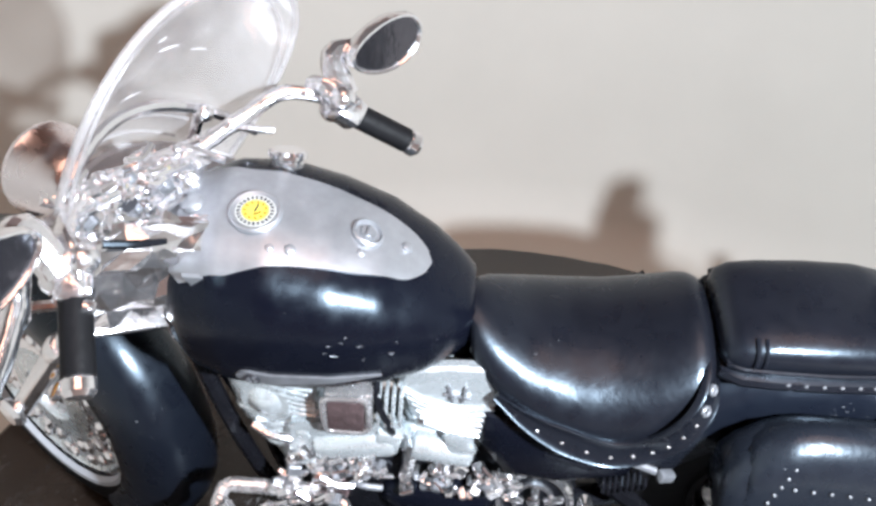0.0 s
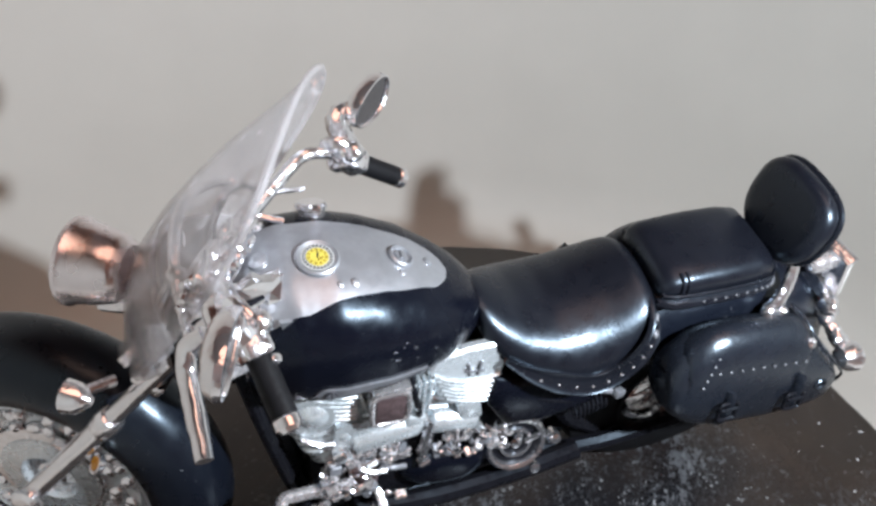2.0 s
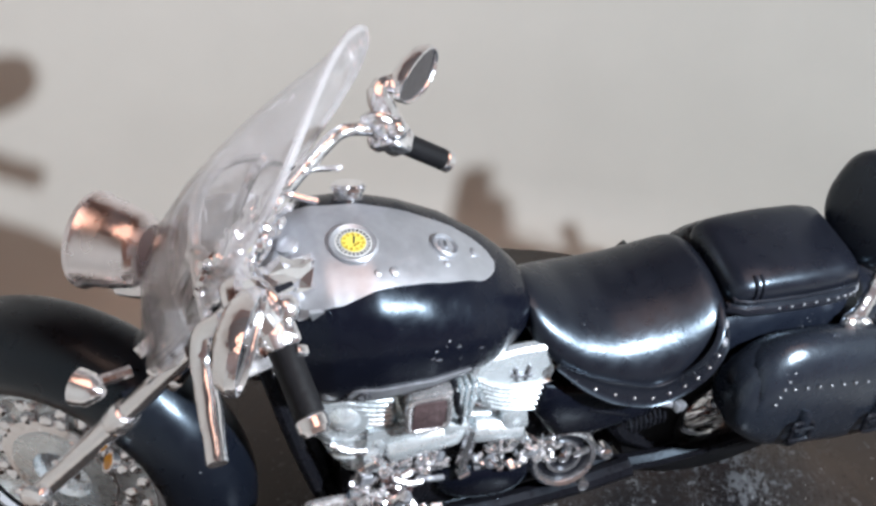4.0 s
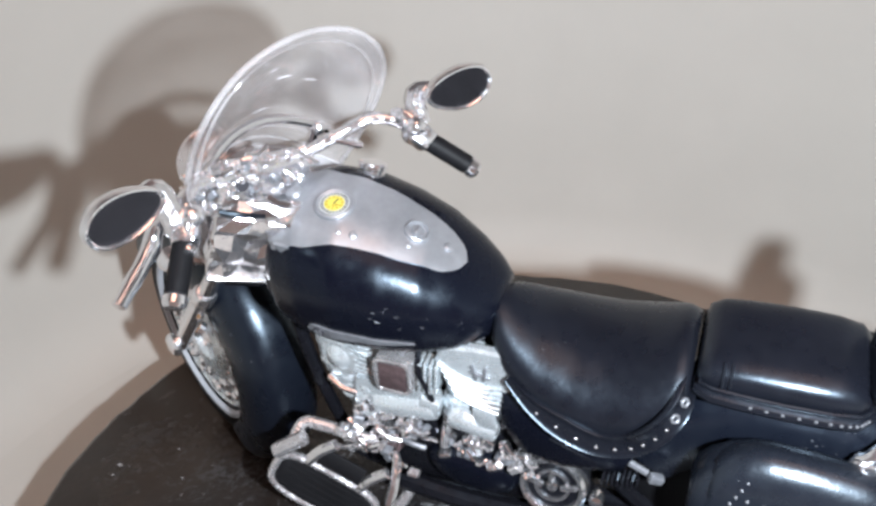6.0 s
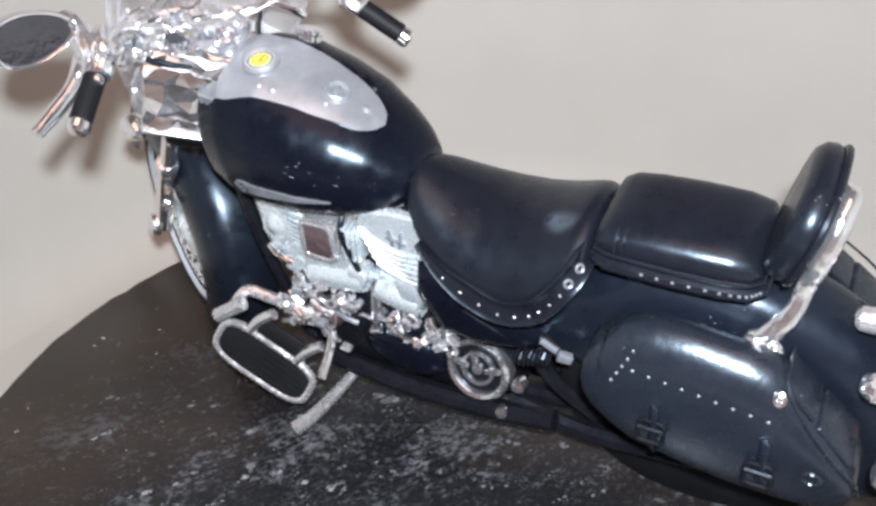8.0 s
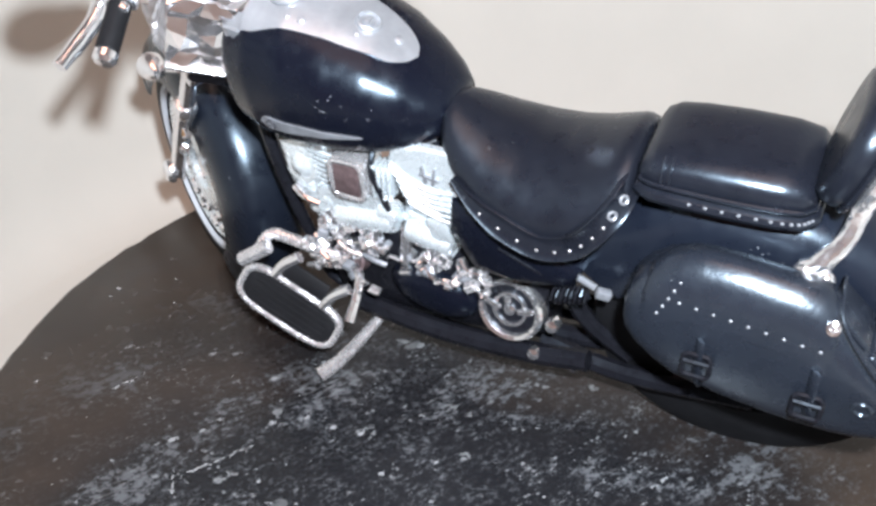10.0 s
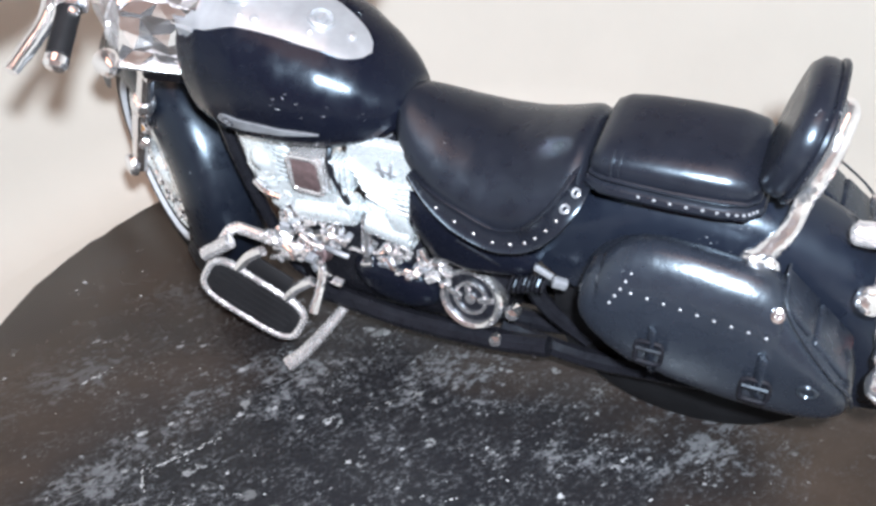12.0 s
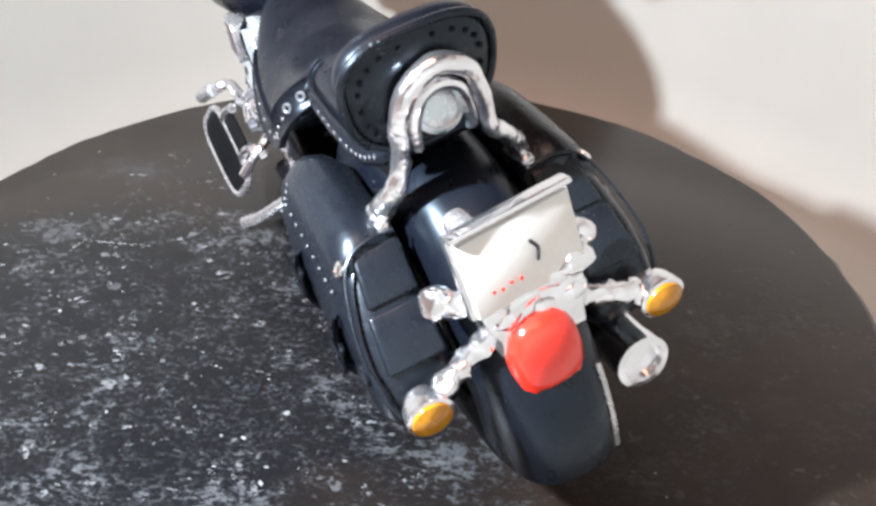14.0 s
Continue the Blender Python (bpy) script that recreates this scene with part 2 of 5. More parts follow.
M_LEATHER = material("black_leather_vinyl", (0.0050, 0.0056, 0.0085), 0.30, var=0.2, rough_var=0.05, scale=150, bump=0.09, bump_scale=1100, tint=(0.70, 0.85, 1.0), spec=0.50, dust=0.25)
M_BAG = material("polished_black_leather", (0.0078, 0.0095, 0.0138), 0.28, var=0.15, rough_var=0.04, scale=160, bump=0.10, bump_scale=1000, tint=(0.75, 0.88, 1.0), spec=0.64, dust=0.3)
M_VINYL = material("glossy_black_vinyl", (0.010, 0.012, 0.016), 0.20, var=0.3, rough_var=0.08, scale=200, bump=0.25, bump_scale=1000, tint=(0.70, 0.85, 1.0), spec=0.55)
M_RUBBER = material("black_rubber", (0.006, 0.006, 0.007), 0.55, spec=0.12, var=0.3, bump=0.2, bump_scale=900)
M_DARK = material("black_plastic", (0.006, 0.006, 0.008), 0.30, tint=(0.70, 0.85, 1.0), spec=0.17, var=0.3, rough_var=0.1, bump=0.1)
M_CHROME = material("bright_chrome", (0.93, 0.92, 0.94), 0.15, 0.96, rough_var=0.08, scale=160, bump=0.6, bump_scale=480)
M_COIL = material("dull_pinkish_casting", (0.12, 0.082, 0.085), 0.42, 0.5, var=0.5, scale=500, bump=0.5, bump_scale=1100)
M_BRIGHT = material("worn_bright_plating", (0.62, 0.60, 0.61), 0.24, 0.80, var=0.3, scale=300, rough_var=0.1, bump=0.4, bump_scale=500)
M_SMOOTH = material("smooth_chrome", (0.93, 0.92, 0.94), 0.12, 0.97, rough_var=0.05, bump=0.20, bump_scale=420)
M_SILVER = material("satin_silver_paint", (0.36, 0.37, 0.395), 0.38, 0.72, var=0.12, rough_var=0.08, scale=120, bump=0.1, bump_scale=600)
M_ALLOY = material("cast_alloy", (0.72, 0.77, 0.80), 0.28, 0.72, var=0.15, rough_var=0.10, scale=220, bump=0.22, bump_scale=260)
M_CLEAR = clear_material("clear_windscreen_plastic", 0.17, 0.10)
M_FROST = clear_material("milky_plastic_edge", 0.22, 0.15)
M_MILK = clear_material("milky_thick_plastic", 0.50, 0.12)
M_BADGE = material("dull_grey_badge", (0.16, 0.165, 0.18), 0.42, 0.35, var=0.25, scale=500, bump=0.25, bump_scale=1200)
# chrome with the room's pinkish reflection put into its colour
M_LAMP = material("pink_reflection_chrome", (0.90, 0.85, 0.87), 0.24, 0.93, rough_var=0.1, scale=120, bump=0.35, bump_scale=260)
M_DULLMIRROR = material("grey_mirror_plate", (0.12, 0.115, 0.13), 0.10, 0.9, var=0.15, scale=300, bump=0.08, bump_scale=700)
M_YELLOW = material("yellow_dial_print", (0.50, 0.42, 0.07), 0.5, var=0.12, scale=600)
M_OFFWHITE = material("off_white_print", (0.8, 0.79, 0.76), 0.45, var=0.05)
M_DIALPRINT = material("pale_dial_print", (0.36, 0.36, 0.35), 0.5, var=0.15, scale=700)
M_RED = material("red_lens", (0.85, 0.035, 0.02), 0.18, var=0.1, coat=0.4)
M_AMBER = material("amber_lens", (0.48, 0.20, 0.008), 0.2, var=0.25, bump=0.4, bump_scale=900, coat=0.3)
M_OCHRE = material("brown_dial_print", (0.22, 0.14, 0.01), 0.5)
M_WHITEWALL = material("pale_grey_sidewall", (0.36, 0.37, 0.40), 0.5, var=0.1)
M_INK = material("black_print", (0.02, 0.02, 0.025), 0.5)
M_SPOKE = material("wheel_chrome", (0.86, 0.86, 0.88), 0.12, 1.0, bump=0.4, bump_scale=500)

# ---- mesh helpers ----


def part(name, bm, mat, parent, label="", sharp=35, m=None):
    """Links a bmesh as one mesh object under a thing or a part."""
    if m is not None:
        bm.transform(m)
    bmesh.ops.recalc_face_normals(bm, faces=bm.faces)
    me = bpy.data.meshes.new(name)
    bm.to_mesh(me)
    bm.free()
    me.materials.append(mat)
    me.shade_smooth()
    me.set_sharp_from_angle(angle=radians(sharp))
    ob = new(name, me)
    ob.parent = parent
    if label:
        tagged(ob, label)
    return ob


def empty(name, m=None):
    ob = new(name)
    ob.empty_display_size = 0.01
    if m is not None:
        ob.matrix_world = m
    return ob


def join(*bms):
    out = bmesh.new()
    for b in bms:
        me = bpy.data.meshes.new("tmp")
        b.to_mesh(me)
        b.free()
        out.from_mesh(me)
        bpy.data.meshes.remove(me)
    return out


def loft(rings, caps=True, closed=False):
    """A skin over rings of equally many points."""
    bm = bmesh.new()
    vs = [[bm.verts.new(p) for p in r] for r in rings]
    n = len(vs[0])
    pairs = list(zip(vs, vs[1:])) + ([(vs[-1], vs[0])] if closed else [])
    for a, b in pairs:
        for i in range(n):
            bm.faces.new((a[i], a[(i + 1) % n], b[(i + 1) % n], b[i]))
    if caps and not closed:
        bm.faces.new(vs[0][::-1])
        bm.faces.new(vs[-1])
    return bm


def smooth_path(pts, steps=6):
    """A Catmull-Rom curve through the points."""
    p = [Vector(q) for q in pts]
    p = [p[0] * 2 - p[1]] + p + [p[-1] * 2 - p[-2]]
    out = []
    for i in range(1, len(p) - 2):
        for k in range(steps):
            t = k / steps
            a, b, c, d = p[i - 1], p[i], p[i + 1], p[i + 2]
            out.append(0.5 * ((2 * b) + (c - a) * t + (2 * a - 5 * b + 4 * c - d) * t * t + (3 * b - a - 3 * c + d) * t ** 3))
    out.append(p[-2])
    return out


def tube(pts, r, n=10, smooth=0, closed=False, flat=1.0):
    """A round bar along points; r a number or one a point."""
    rs = r if isinstance(r, (list, tuple)) else [r] * len(pts)
    if smooth:
        k = len(pts)
        pts = smooth_path(pts, smooth)
        rs = [np.interp(i / smooth, range(k), rs) for i in range(len(pts))]
    pts = [Vector(p) for p in pts]
    rings, up = [], None
    for i, p in enumerate(pts):
        if closed:
            d = pts[(i + 1) % len(pts)] - pts[i - 1]
        else:
            d = pts[min(i + 1, len(pts) - 1)] - pts[max(i - 1, 0)]
        d.normalize()
        if up is None:
            up = d.orthogonal().normalized()
            if abs(d.z) < 0.9:
                up = Vector((0, 0, 1))
        up = (up - d * up.dot(d)).normalized()
        side = d.cross(up)
        rings.append([p + (up * math.cos(2 * math.pi * k / n) * flat + side * math.sin(2 * math.pi * k / n)) * rs[i] for k in range(n)])
    return loft(rings, closed=closed)


def lathe(profile, origin, axis, n=24, closed=False):
    """A turned body: profile of (distance along the axis, radius)."""
    q = Vector(axis).to_track_quat("Z", "Y")
    o = Vector(origin)
    rings = [[o + q @ Vector((max(r, 1e-5) * math.cos(2 * math.pi * k / n), max(r, 1e-5) * math.sin(2 * math.pi * k / n), s)) for k in range(n)] for s, r in profile]
    return loft(rings, closed=closed)


def rbox(c, size, bevel=0.0008, m=None, seg=2):
    bm = bmesh.new()
    bmesh.ops.create_cube(bm, size=1)
    bmesh.ops.scale(bm, vec=size, verts=bm.verts)
    if bevel > 0:
        bmesh.ops.bevel(bm, geom=bm.edges[:], offset=bevel, segments=seg, affect="EDGES", profile=0.5)
    if m is not None:
        bm.transform(m)
    bmesh.ops.translate(bm, vec=c, verts=bm.verts)
    return bm


def ball(c, r, sx=1.0, sy=1.0, sz=1.0, n=14):
    bm = bmesh.new()
    bmesh.ops.create_uvsphere(bm, u_segments=n, v_segments=max(6, n // 2), radius=r)
    bmesh.ops.scale(bm, vec=(sx, sy, sz), verts=bm.verts)
    bmesh.ops.translate(bm, vec=c, verts=bm.verts)
    return bm


def lumpy(bm, amp, scale, seed=0.0):
    """Pushes a skin in and out unevenly, like a worn mould."""
    bm.normal_update()
    o = Vector((seed, seed * 1.7, -seed))
    for v in bm.verts:
        v.co += v.normal * amp * (noise.noise(v.co * scale + o) + 0.5 * noise.noise(v.co * scale * 2.3 + o))
    return bm


def ring_section(x, w, zt, zb, e=2.4, n=32, mid=0.45, dish=0.0):
    """A rounded cross-section at x: half width w, top zt, bottom zb."""
    zc = zb + (zt - zb) * mid
    out = []
    for k in range(n):
        a = 2 * math.pi * k / n
        c, s = math.cos(a), math.sin(a)
        y = w * math.copysign(abs(c) ** (2 / e), c)
        h = (zt - zc) if s >= 0 else (zc - zb)
        z = zc + h * math.copysign(abs(s) ** (2 / e), s)
        if s > 0:
            z -= dish * (1 - (y / w) ** 2) * s
        out.append(Vector((x, y, z)))
    return out


def patch(fn, us, vs, thick=0.0004):
    """A thin raised plate on a surface: fn(u, v) gives the point and the normal."""
    bm = bmesh.new()
    top = [[None] * len(vs) for _ in us]
    bot = [[None] * len(vs) for _ in us]
    for i, u in enumerate(us):
        for j, v in enumerate(vs):
            p, nrm = fn(u, v)
            top[i][j] = bm.verts.new(p + nrm * thick)
            bot[i][j] = bm.verts.new(p - nrm * 0.0002)
    a, b = len(us) - 1, len(vs) - 1
    for i in range(a):
        for j in range(b):
            bm.faces.new((top[i][j], top[i + 1][j], top[i + 1][j + 1], top[i][j + 1]))
            bm.faces.new((bot[i][j], bot[i][j + 1], bot[i + 1][j + 1], bot[i + 1][j]))
    for i in range(a):
        bm.faces.new((top[i][0], bot[i][0], bot[i + 1][0], top[i + 1][0]))
        bm.faces.new((top[i][b], top[i + 1][b], bot[i + 1][b], bot[i][b]))
    for j in range(b):
        bm.faces.new((top[0][j], top[0][j + 1], bot[0][j + 1], bot[0][j]))
        bm.faces.new((top[a][j], bot[a][j], bot[a][j + 1], top[a][j + 1]))
    return bm


# ---- setting ----
FLOOR_Z = -0.035


def slab(name, c, size, mat, label, category):
    ob = part(name, rbox(c, size, 0), mat, None)
    return tagged(ob, label, category, kind="structure")


slab("floor", (0, 0, FLOOR_Z - 0.025), (2.6, 2.6, 0.05), M_CREAM, "plain cream coloured smooth floor under the stone", "floor")
# unseen walls and ceiling, added to close the room and tint its bounce
slab("wall_north", (0, 1.25, 1.10), (2.6, 0.1, 2.32), M_WALL, "unseen dusky pink wall, added to close the room and warm its bounce", "wall")
slab("wall_south", (0, -1.25, 1.10), (2.6, 0.1, 2.32), M_WALL, "unseen dusky pink wall, added to close the room and warm its bounce", "wall")
slab("wall_east", (1.25, 0, 1.10), (0.1, 2.4, 2.32), M_WALL, "unseen dusky pink wall, added to close the room and warm its bounce", "wall")
slab("wall_west", (-1.25, 0, 1.10), (0.1, 2.4, 2.32), M_WALL, "unseen dusky pink wall, added to close the room and warm its bounce", "wall")
slab("ceiling", (0, 0, 2.31), (2.6, 2.6, 0.1), M_WHITE, "unseen plain grey ceiling, added to close the room", "ceiling")


def backdrop_sheet():
    """A cream sheet bent in a half circle round the back of the stone, curving up out of the floor, open to the front."""
    prof = [(0.1175, FLOOR_Z + 0.0004), (0.1500, FLOOR_Z + 0.0008), (0.1620, FLOOR_Z + 0.0020), (0.1710, FLOOR_Z + 0.0065), (0.1770, FLOOR_Z + 0.0140), (0.1810, FLOOR_Z + 0.0260), (0.1850, 0.02), (0.1900, 0.07), (0.1960, 0.14), (0.2030, 0.23), (0.2100, 0.32)]
    prof += [(r + 0.0025, z + 0.0008) for r, z in prof[::-1]]
    rings = []
    for k in range(121):
        a = radians(-42 + 286 * k / 120)
        rings.append([Vector((0.0075 + (r + 0.0012 * math.sin(3 * a + 9 * z)) * math.cos(a), 0.0053 + (r + 0.0012 * math.sin(3 * a + 9 * z)) * math.sin(a), z)) for r, z in prof])
    return loft(rings)


tagged(part("backdrop", backdrop_sheet(), M_CREAM, None, sharp=60), "plain cream sheet curving up behind the round stone", "backdrop", kind="structure")


def stone_disc():
    """A round stone with an uneven, broken rim."""
    rings = []
    n = 160
    for z, r in ((FLOOR_Z, 0.106), (FLOOR_Z + 0.004, 0.111), (-0.012, 0.1145), (-0.004, 0.1145), (-0.0012, 0.1136), (0.0, 0.1118)):
        ring = []
        for k in range(n):
            a = 2 * math.pi * k / n
            w = noise.noise(Vector((math.cos(a) * 5, math.sin(a) * 5, z * 90))) * 0.0012 + noise.noise(Vector((math.cos(a) * 22, math.sin(a) * 22, z * 200))) * 0.0007
            ring.append((0.0075 + (r + w) * math.cos(a), 0.0053 + (r + w) * math.sin(a), z))
        rings.append(ring)
    return loft(rings)


STONE = tagged(part("stone_disc", stone_disc(), M_STONE, None, sharp=50), "round slab of black speckled granite with a rough edge", "stone slab")

# pale chips bedded in the stone, in front and to the sides of the toy
chips = []
rc = random.Random(21)
for q in range(5):
    bm = bmesh.new()
    bmesh.ops.create_icosphere(bm, subdivisions=1, radius=0.5)
    for v in bm.verts:
        v.co = Vector((v.co.x * rc.uniform(0.7, 1.3), v.co.y * rc.uniform(0.4, 0.8), v.co.z * 0.35))
    me = bpy.data.meshes.new("stone_chip")
    bm.to_mesh(me)
    bm.free()
    me.materials.append(M_CHIP)
    chips.append(me)
for q in range(70):
    a, r = rc.uniform(math.pi * 0.95, math.pi * 2.15), 0.110 * math.sqrt(rc.uniform(0.12, 1.0))
    s = 0.0004 + 0.0012 * rc.random() ** 3
    chip = new("stone_chip", chips[q % 5])
    chip.parent = STONE
    chip.matrix_world = Matrix.Translation((0.0075 + r * math.cos(a), 0.0053 + r * math.sin(a), -0.00002)) @ Matrix.Rotation(rc.uniform(-0.6, 0.9), 4, "Z") @ Matrix.Diagonal((s, s, s * 0.5, 1))

# long scuffs, each a row of crushed crumbs
for p0, p1, count in (((-0.0367, -0.0505), (-0.0276, -0.0374), 26), ((-0.0342, -0.0554), (-0.0387, -0.0499), 14), ((-0.0665, -0.0348), (-0.0634, -0.0277), 12), ((0.0089, -0.0538), (0.0115, -0.0517), 6)):
    a, c = Vector((*p0, 0)), Vector((*p1, 0))
    turn = math.atan2((c - a).y, (c - a).x)
    for q in range(count):
        s = rc.uniform(0.0004, 0.0011)
        chip = new("stone_scuff", chips[q % 5])
        chip.parent = STONE
        chip.matrix_world = Matrix.Translation(a.lerp(c, (q + rc.uniform(-0.5, 0.5)) / count) + Vector((rc.gauss(0, 0.00022), rc.gauss(0, 0.00022), -0.00002))) @ Matrix.Rotation(turn + rc.uniform(-0.4, 0.4), 4, "Z") @ Matrix.Diagonal((s * 1.5, s * 0.7, s * 0.25, 1))

# ---- the toy motorcycle: x runs from front to back, y to its right, z up ----
TURNED = pose(0, 0.0013, 0, 0, 0, -3.2)
BIKE = tagged(empty("toy_motorcycle", pose(0, 0.0087, 0, 15, 0, 0) @ TURNED), "black and chrome toy touring motorcycle leaning on its kickstand", "toy motorcycle")

# Frame of the steering, turned to the right: back, right and up along the fork, from the front axle.
S_BACK, S_RIGHT, S_UP = Vector((0.6712, -0.4937, -0.5529)), Vector((0.5095, 0.8491, -0.1396)), Vector((0.5383, -0.1880, 0.8215))
STEER = Matrix((S_BACK, S_RIGHT, S_UP)).transposed().to_4x4()
STEER.translation = (-0.0736, 0.0138, 0.0274)
# the engine's left face stands a little askew in the frame
ASKEW = (pose(0, 0.0087, 0, 15, 0, 0) @ TURNED).inverted() @ pose(0, 0.0035, 0, 10, 0, 0) @ TURNED
FWD = Vector((-0.80, 0.0, -0.60))       # straight ahead and level, in the steering's frame
UPW = Vector((-0.60, 0.0, 0.80))


# -- tank --
TANK = np.array([(-0.0392, 0.0060, 0.0817, 0.0705), (-0.0375, 0.0102, 0.0849, 0.0660), (-0.0345, 0.0135, 0.0872, 0.0629), (-0.0290, 0.0156, 0.0889, 0.0614), (-0.0220, 0.0163, 0.0885, 0.0609),
                 (-0.0140, 0.0156, 0.0858, 0.0609), (-0.0070, 0.0139, 0.0826, 0.0614), (-0.0010, 0.0112, 0.0787, 0.0623), (0.0030, 0.0085, 0.0753, 0.0644), (0.0055, 0.0058, 0.0727, 0.0658)])
E_UP, E_LOW, MID, TANK_Y = 2.5, 2.8, 0.45, 0.0018


def tank_dims(x):
    return [float(np.interp(x, TANK[:, 0], TANK[:, i])) for i in (1, 2, 3)]


def tank_ring(x, n=56):
    w, zt, zb = tank_dims(x)
    zc = zb + (zt - zb) * MID
    out = []
    for k in range(n):
        c, q = math.cos(2 * math.pi * k / n), math.sin(2 * math.pi * k / n)
        e = E_UP if q >= 0 else E_LOW
        out.append(Vector((x, TANK_Y + w * math.copysign(abs(c) ** (2 / e), c), zc + ((zt - zc) if q >= 0 else (zc - zb)) * math.copysign(abs(q) ** (2 / e), q))))
    return out


def tank_top(x, y):
    """A point of the tank's upper skin and its normal."""
    def z(x, y):
        w, zt, zb = tank_dims(x)
        zc = zb + (zt - zb) * MID
        return zc + (zt - zc) * max(0.0, 1 - min(1.0, abs(y - TANK_Y) / w) ** E_UP) ** (1 / E_UP)
    d = 0.0004
    n = Vector((-(z(x + d, y) - z(x - d, y)) / (2 * d), -(z(x, y + d) - z(x, y - d)) / (2 * d), 1)).normalized()
    return Vector((x, y, z(x, y))), n


def tank_side(x, z, side):
    """A point of the tank's flank and its normal."""
    def y(x, z):
        w, zt, zb = tank_dims(x)
        zc = zb + (zt - zb) * MID
        h, e = ((zt - zc), E_UP) if z > zc else ((zc - zb), E_LOW)
        return TANK_Y + side * w * max(0.0, 1 - min(1.0, abs(z - zc) / h) ** e) ** (1 / e)
    d = 0.0003
    n = Vector((-(y(x + d, z) - y(x - d, z)) / (2 * d), 1, -(y(x, z + d) - y(x, z - d)) / (2 * d))) * side
    n.y = side
    n.x, n.z = -side * (y(x + d, z) - y(x - d, z)) / (2 * d), -side * (y(x, z + d) - y(x, z - d)) / (2 * d)
    return Vector((x, y(x, z), z)), n.normalized()


xs = [float(v) for v in np.linspace(-0.0392, 0.0055, 44)]
tank = part("fuel_tank", loft([tank_ring(x) for x in xs]), M_PAINT, BIKE, "gloss black teardrop fuel tank", sharp=60)

# silver console plate on the tank's top, reaching down over its nose
US = [float(v) for v in np.linspace(-0.0376, -0.0010, 50)]


def console_edges(x):
    lo = float(np.interp(x, [-0.0376, -0.036, -0.033, -0.027, -0.019, -0.011, -0.0045, -0.0010], [-0.0030, -0.0068, -0.0096, -0.0097, -0.0078, -0.0064, -0.0046, -0.0032]))
    hi = float(np.interp(x, [-0.0388, -0.036, -0.033, -0.026, -0.017, -0.009, -0.0045, -0.0010], [0.0060, 0.0085, 0.0082, 0.0074, 0.0074, 0.0061, 0.0046, 0.0036]))
    f = max(0.0, (x + 0.0052) / 0.0042)
    k = math.sqrt(max(0.0, 1 - f * f))
    c = (lo + hi) / 2
    return c + (lo - c) * k, c + (hi - c) * k


def console_fn(u, v):
    lo, hi = console_edges(u)
    return tank_top(u, lo + (hi - lo) * (v + 1) / 2)


part("console_plate", patch(console_fn, US, [i / 12 - 1 for i in range(25)], 0.00035), M_SILVER, tank, "satin silver console plate with two round dials", sharp=50)


def tank_mount(x, y=-0.003, lift=0.0003):
    """A frame on the tank's skin: z out of the skin."""
    p, n = tank_top(x, y)
    m = n.to_track_quat("Z", "Y").to_matrix().to_4x4()
    m.translation = p + n * lift
    return m


DIAL = tank_mount(-0.0240, -0.0013)
part("dial_ring", lathe([(0, 0.0036), (0.0005, 0.0036), (0.0007, 0.0033), (0.0005, 0.0029), (0.0004, 0.0027), (0.0, 0.0026)], (0, 0, 0), (0, 0, 1), 36, True), M_SILVER, tank, m=DIAL)
part("dial_border", lathe([(0.0003, 0.0027), (0.00045, 0.0027)], (0, 0, 0), (0, 0, 1), 36), M_DIALPRINT, tank, m=DIAL)
part("dial_face", lathe([(0.0003, 0.0018), (0.00055, 0.0018)], (0, 0, 0), (0, 0, 1), 32), M_YELLOW, tank, "yellow printed speedometer face", m=DIAL)
marks = []
for k in range(24):
    a = 2 * math.pi * k / 24
    marks.append(rbox((0.00225 * math.cos(a), 0.00225 * math.sin(a), 0.0005), (0.00042, 0.00024, 0.00012), 0, pose(0, 0, 0, 0, 0, math.degrees(a))))
tagged(part("dial_marks", join(*marks), M_INK, tank, m=DIAL), kind="stuff")
marks = []
for k in range(11):
    a = 2 * math.pi * (k + 0.5) / 11
    marks.append(rbox((0.0014 * math.cos(a), 0.0014 * math.sin(a), 0.00056), (0.00042, 0.00030, 0.0001), 0, pose(0, 0, 0, 0, 0, math.degrees(a) + 30)))
marks.append(rbox((0.0, -0.0006, 0.00056), (0.0011, 0.00028, 0.0001), 0))
tagged(part("dial_numerals", join(*marks), M_OCHRE, tank, m=DIAL), kind="stuff")
part("dial_needle", rbox((0.0003, 0.0002, 0.00062), (0.0013, 0.00020, 0.0001), 0, pose(0, 0, 0, 0, 0, 40)), M_INK, tank, m=DIAL)
CAPM = tank_mount(-0.0098, 0.0001)
part("ignition_ring", lathe([(0, 0.0024), (0.0006, 0.0023), (0.0008, 0.0020), (0.0002, 0.0017), (0.0002, 0.0012), (0.0007, 0.0010), (0.0007, 0.0001)], (0, 0, 0), (0, 0, 1), 28), M_SILVER, tank, m=CAPM)
part("ignition_key", rbox((0, 0, 0.0009), (0.0018, 0.0006, 0.0005), 0.0001), M_SILVER, tank, m=CAPM)
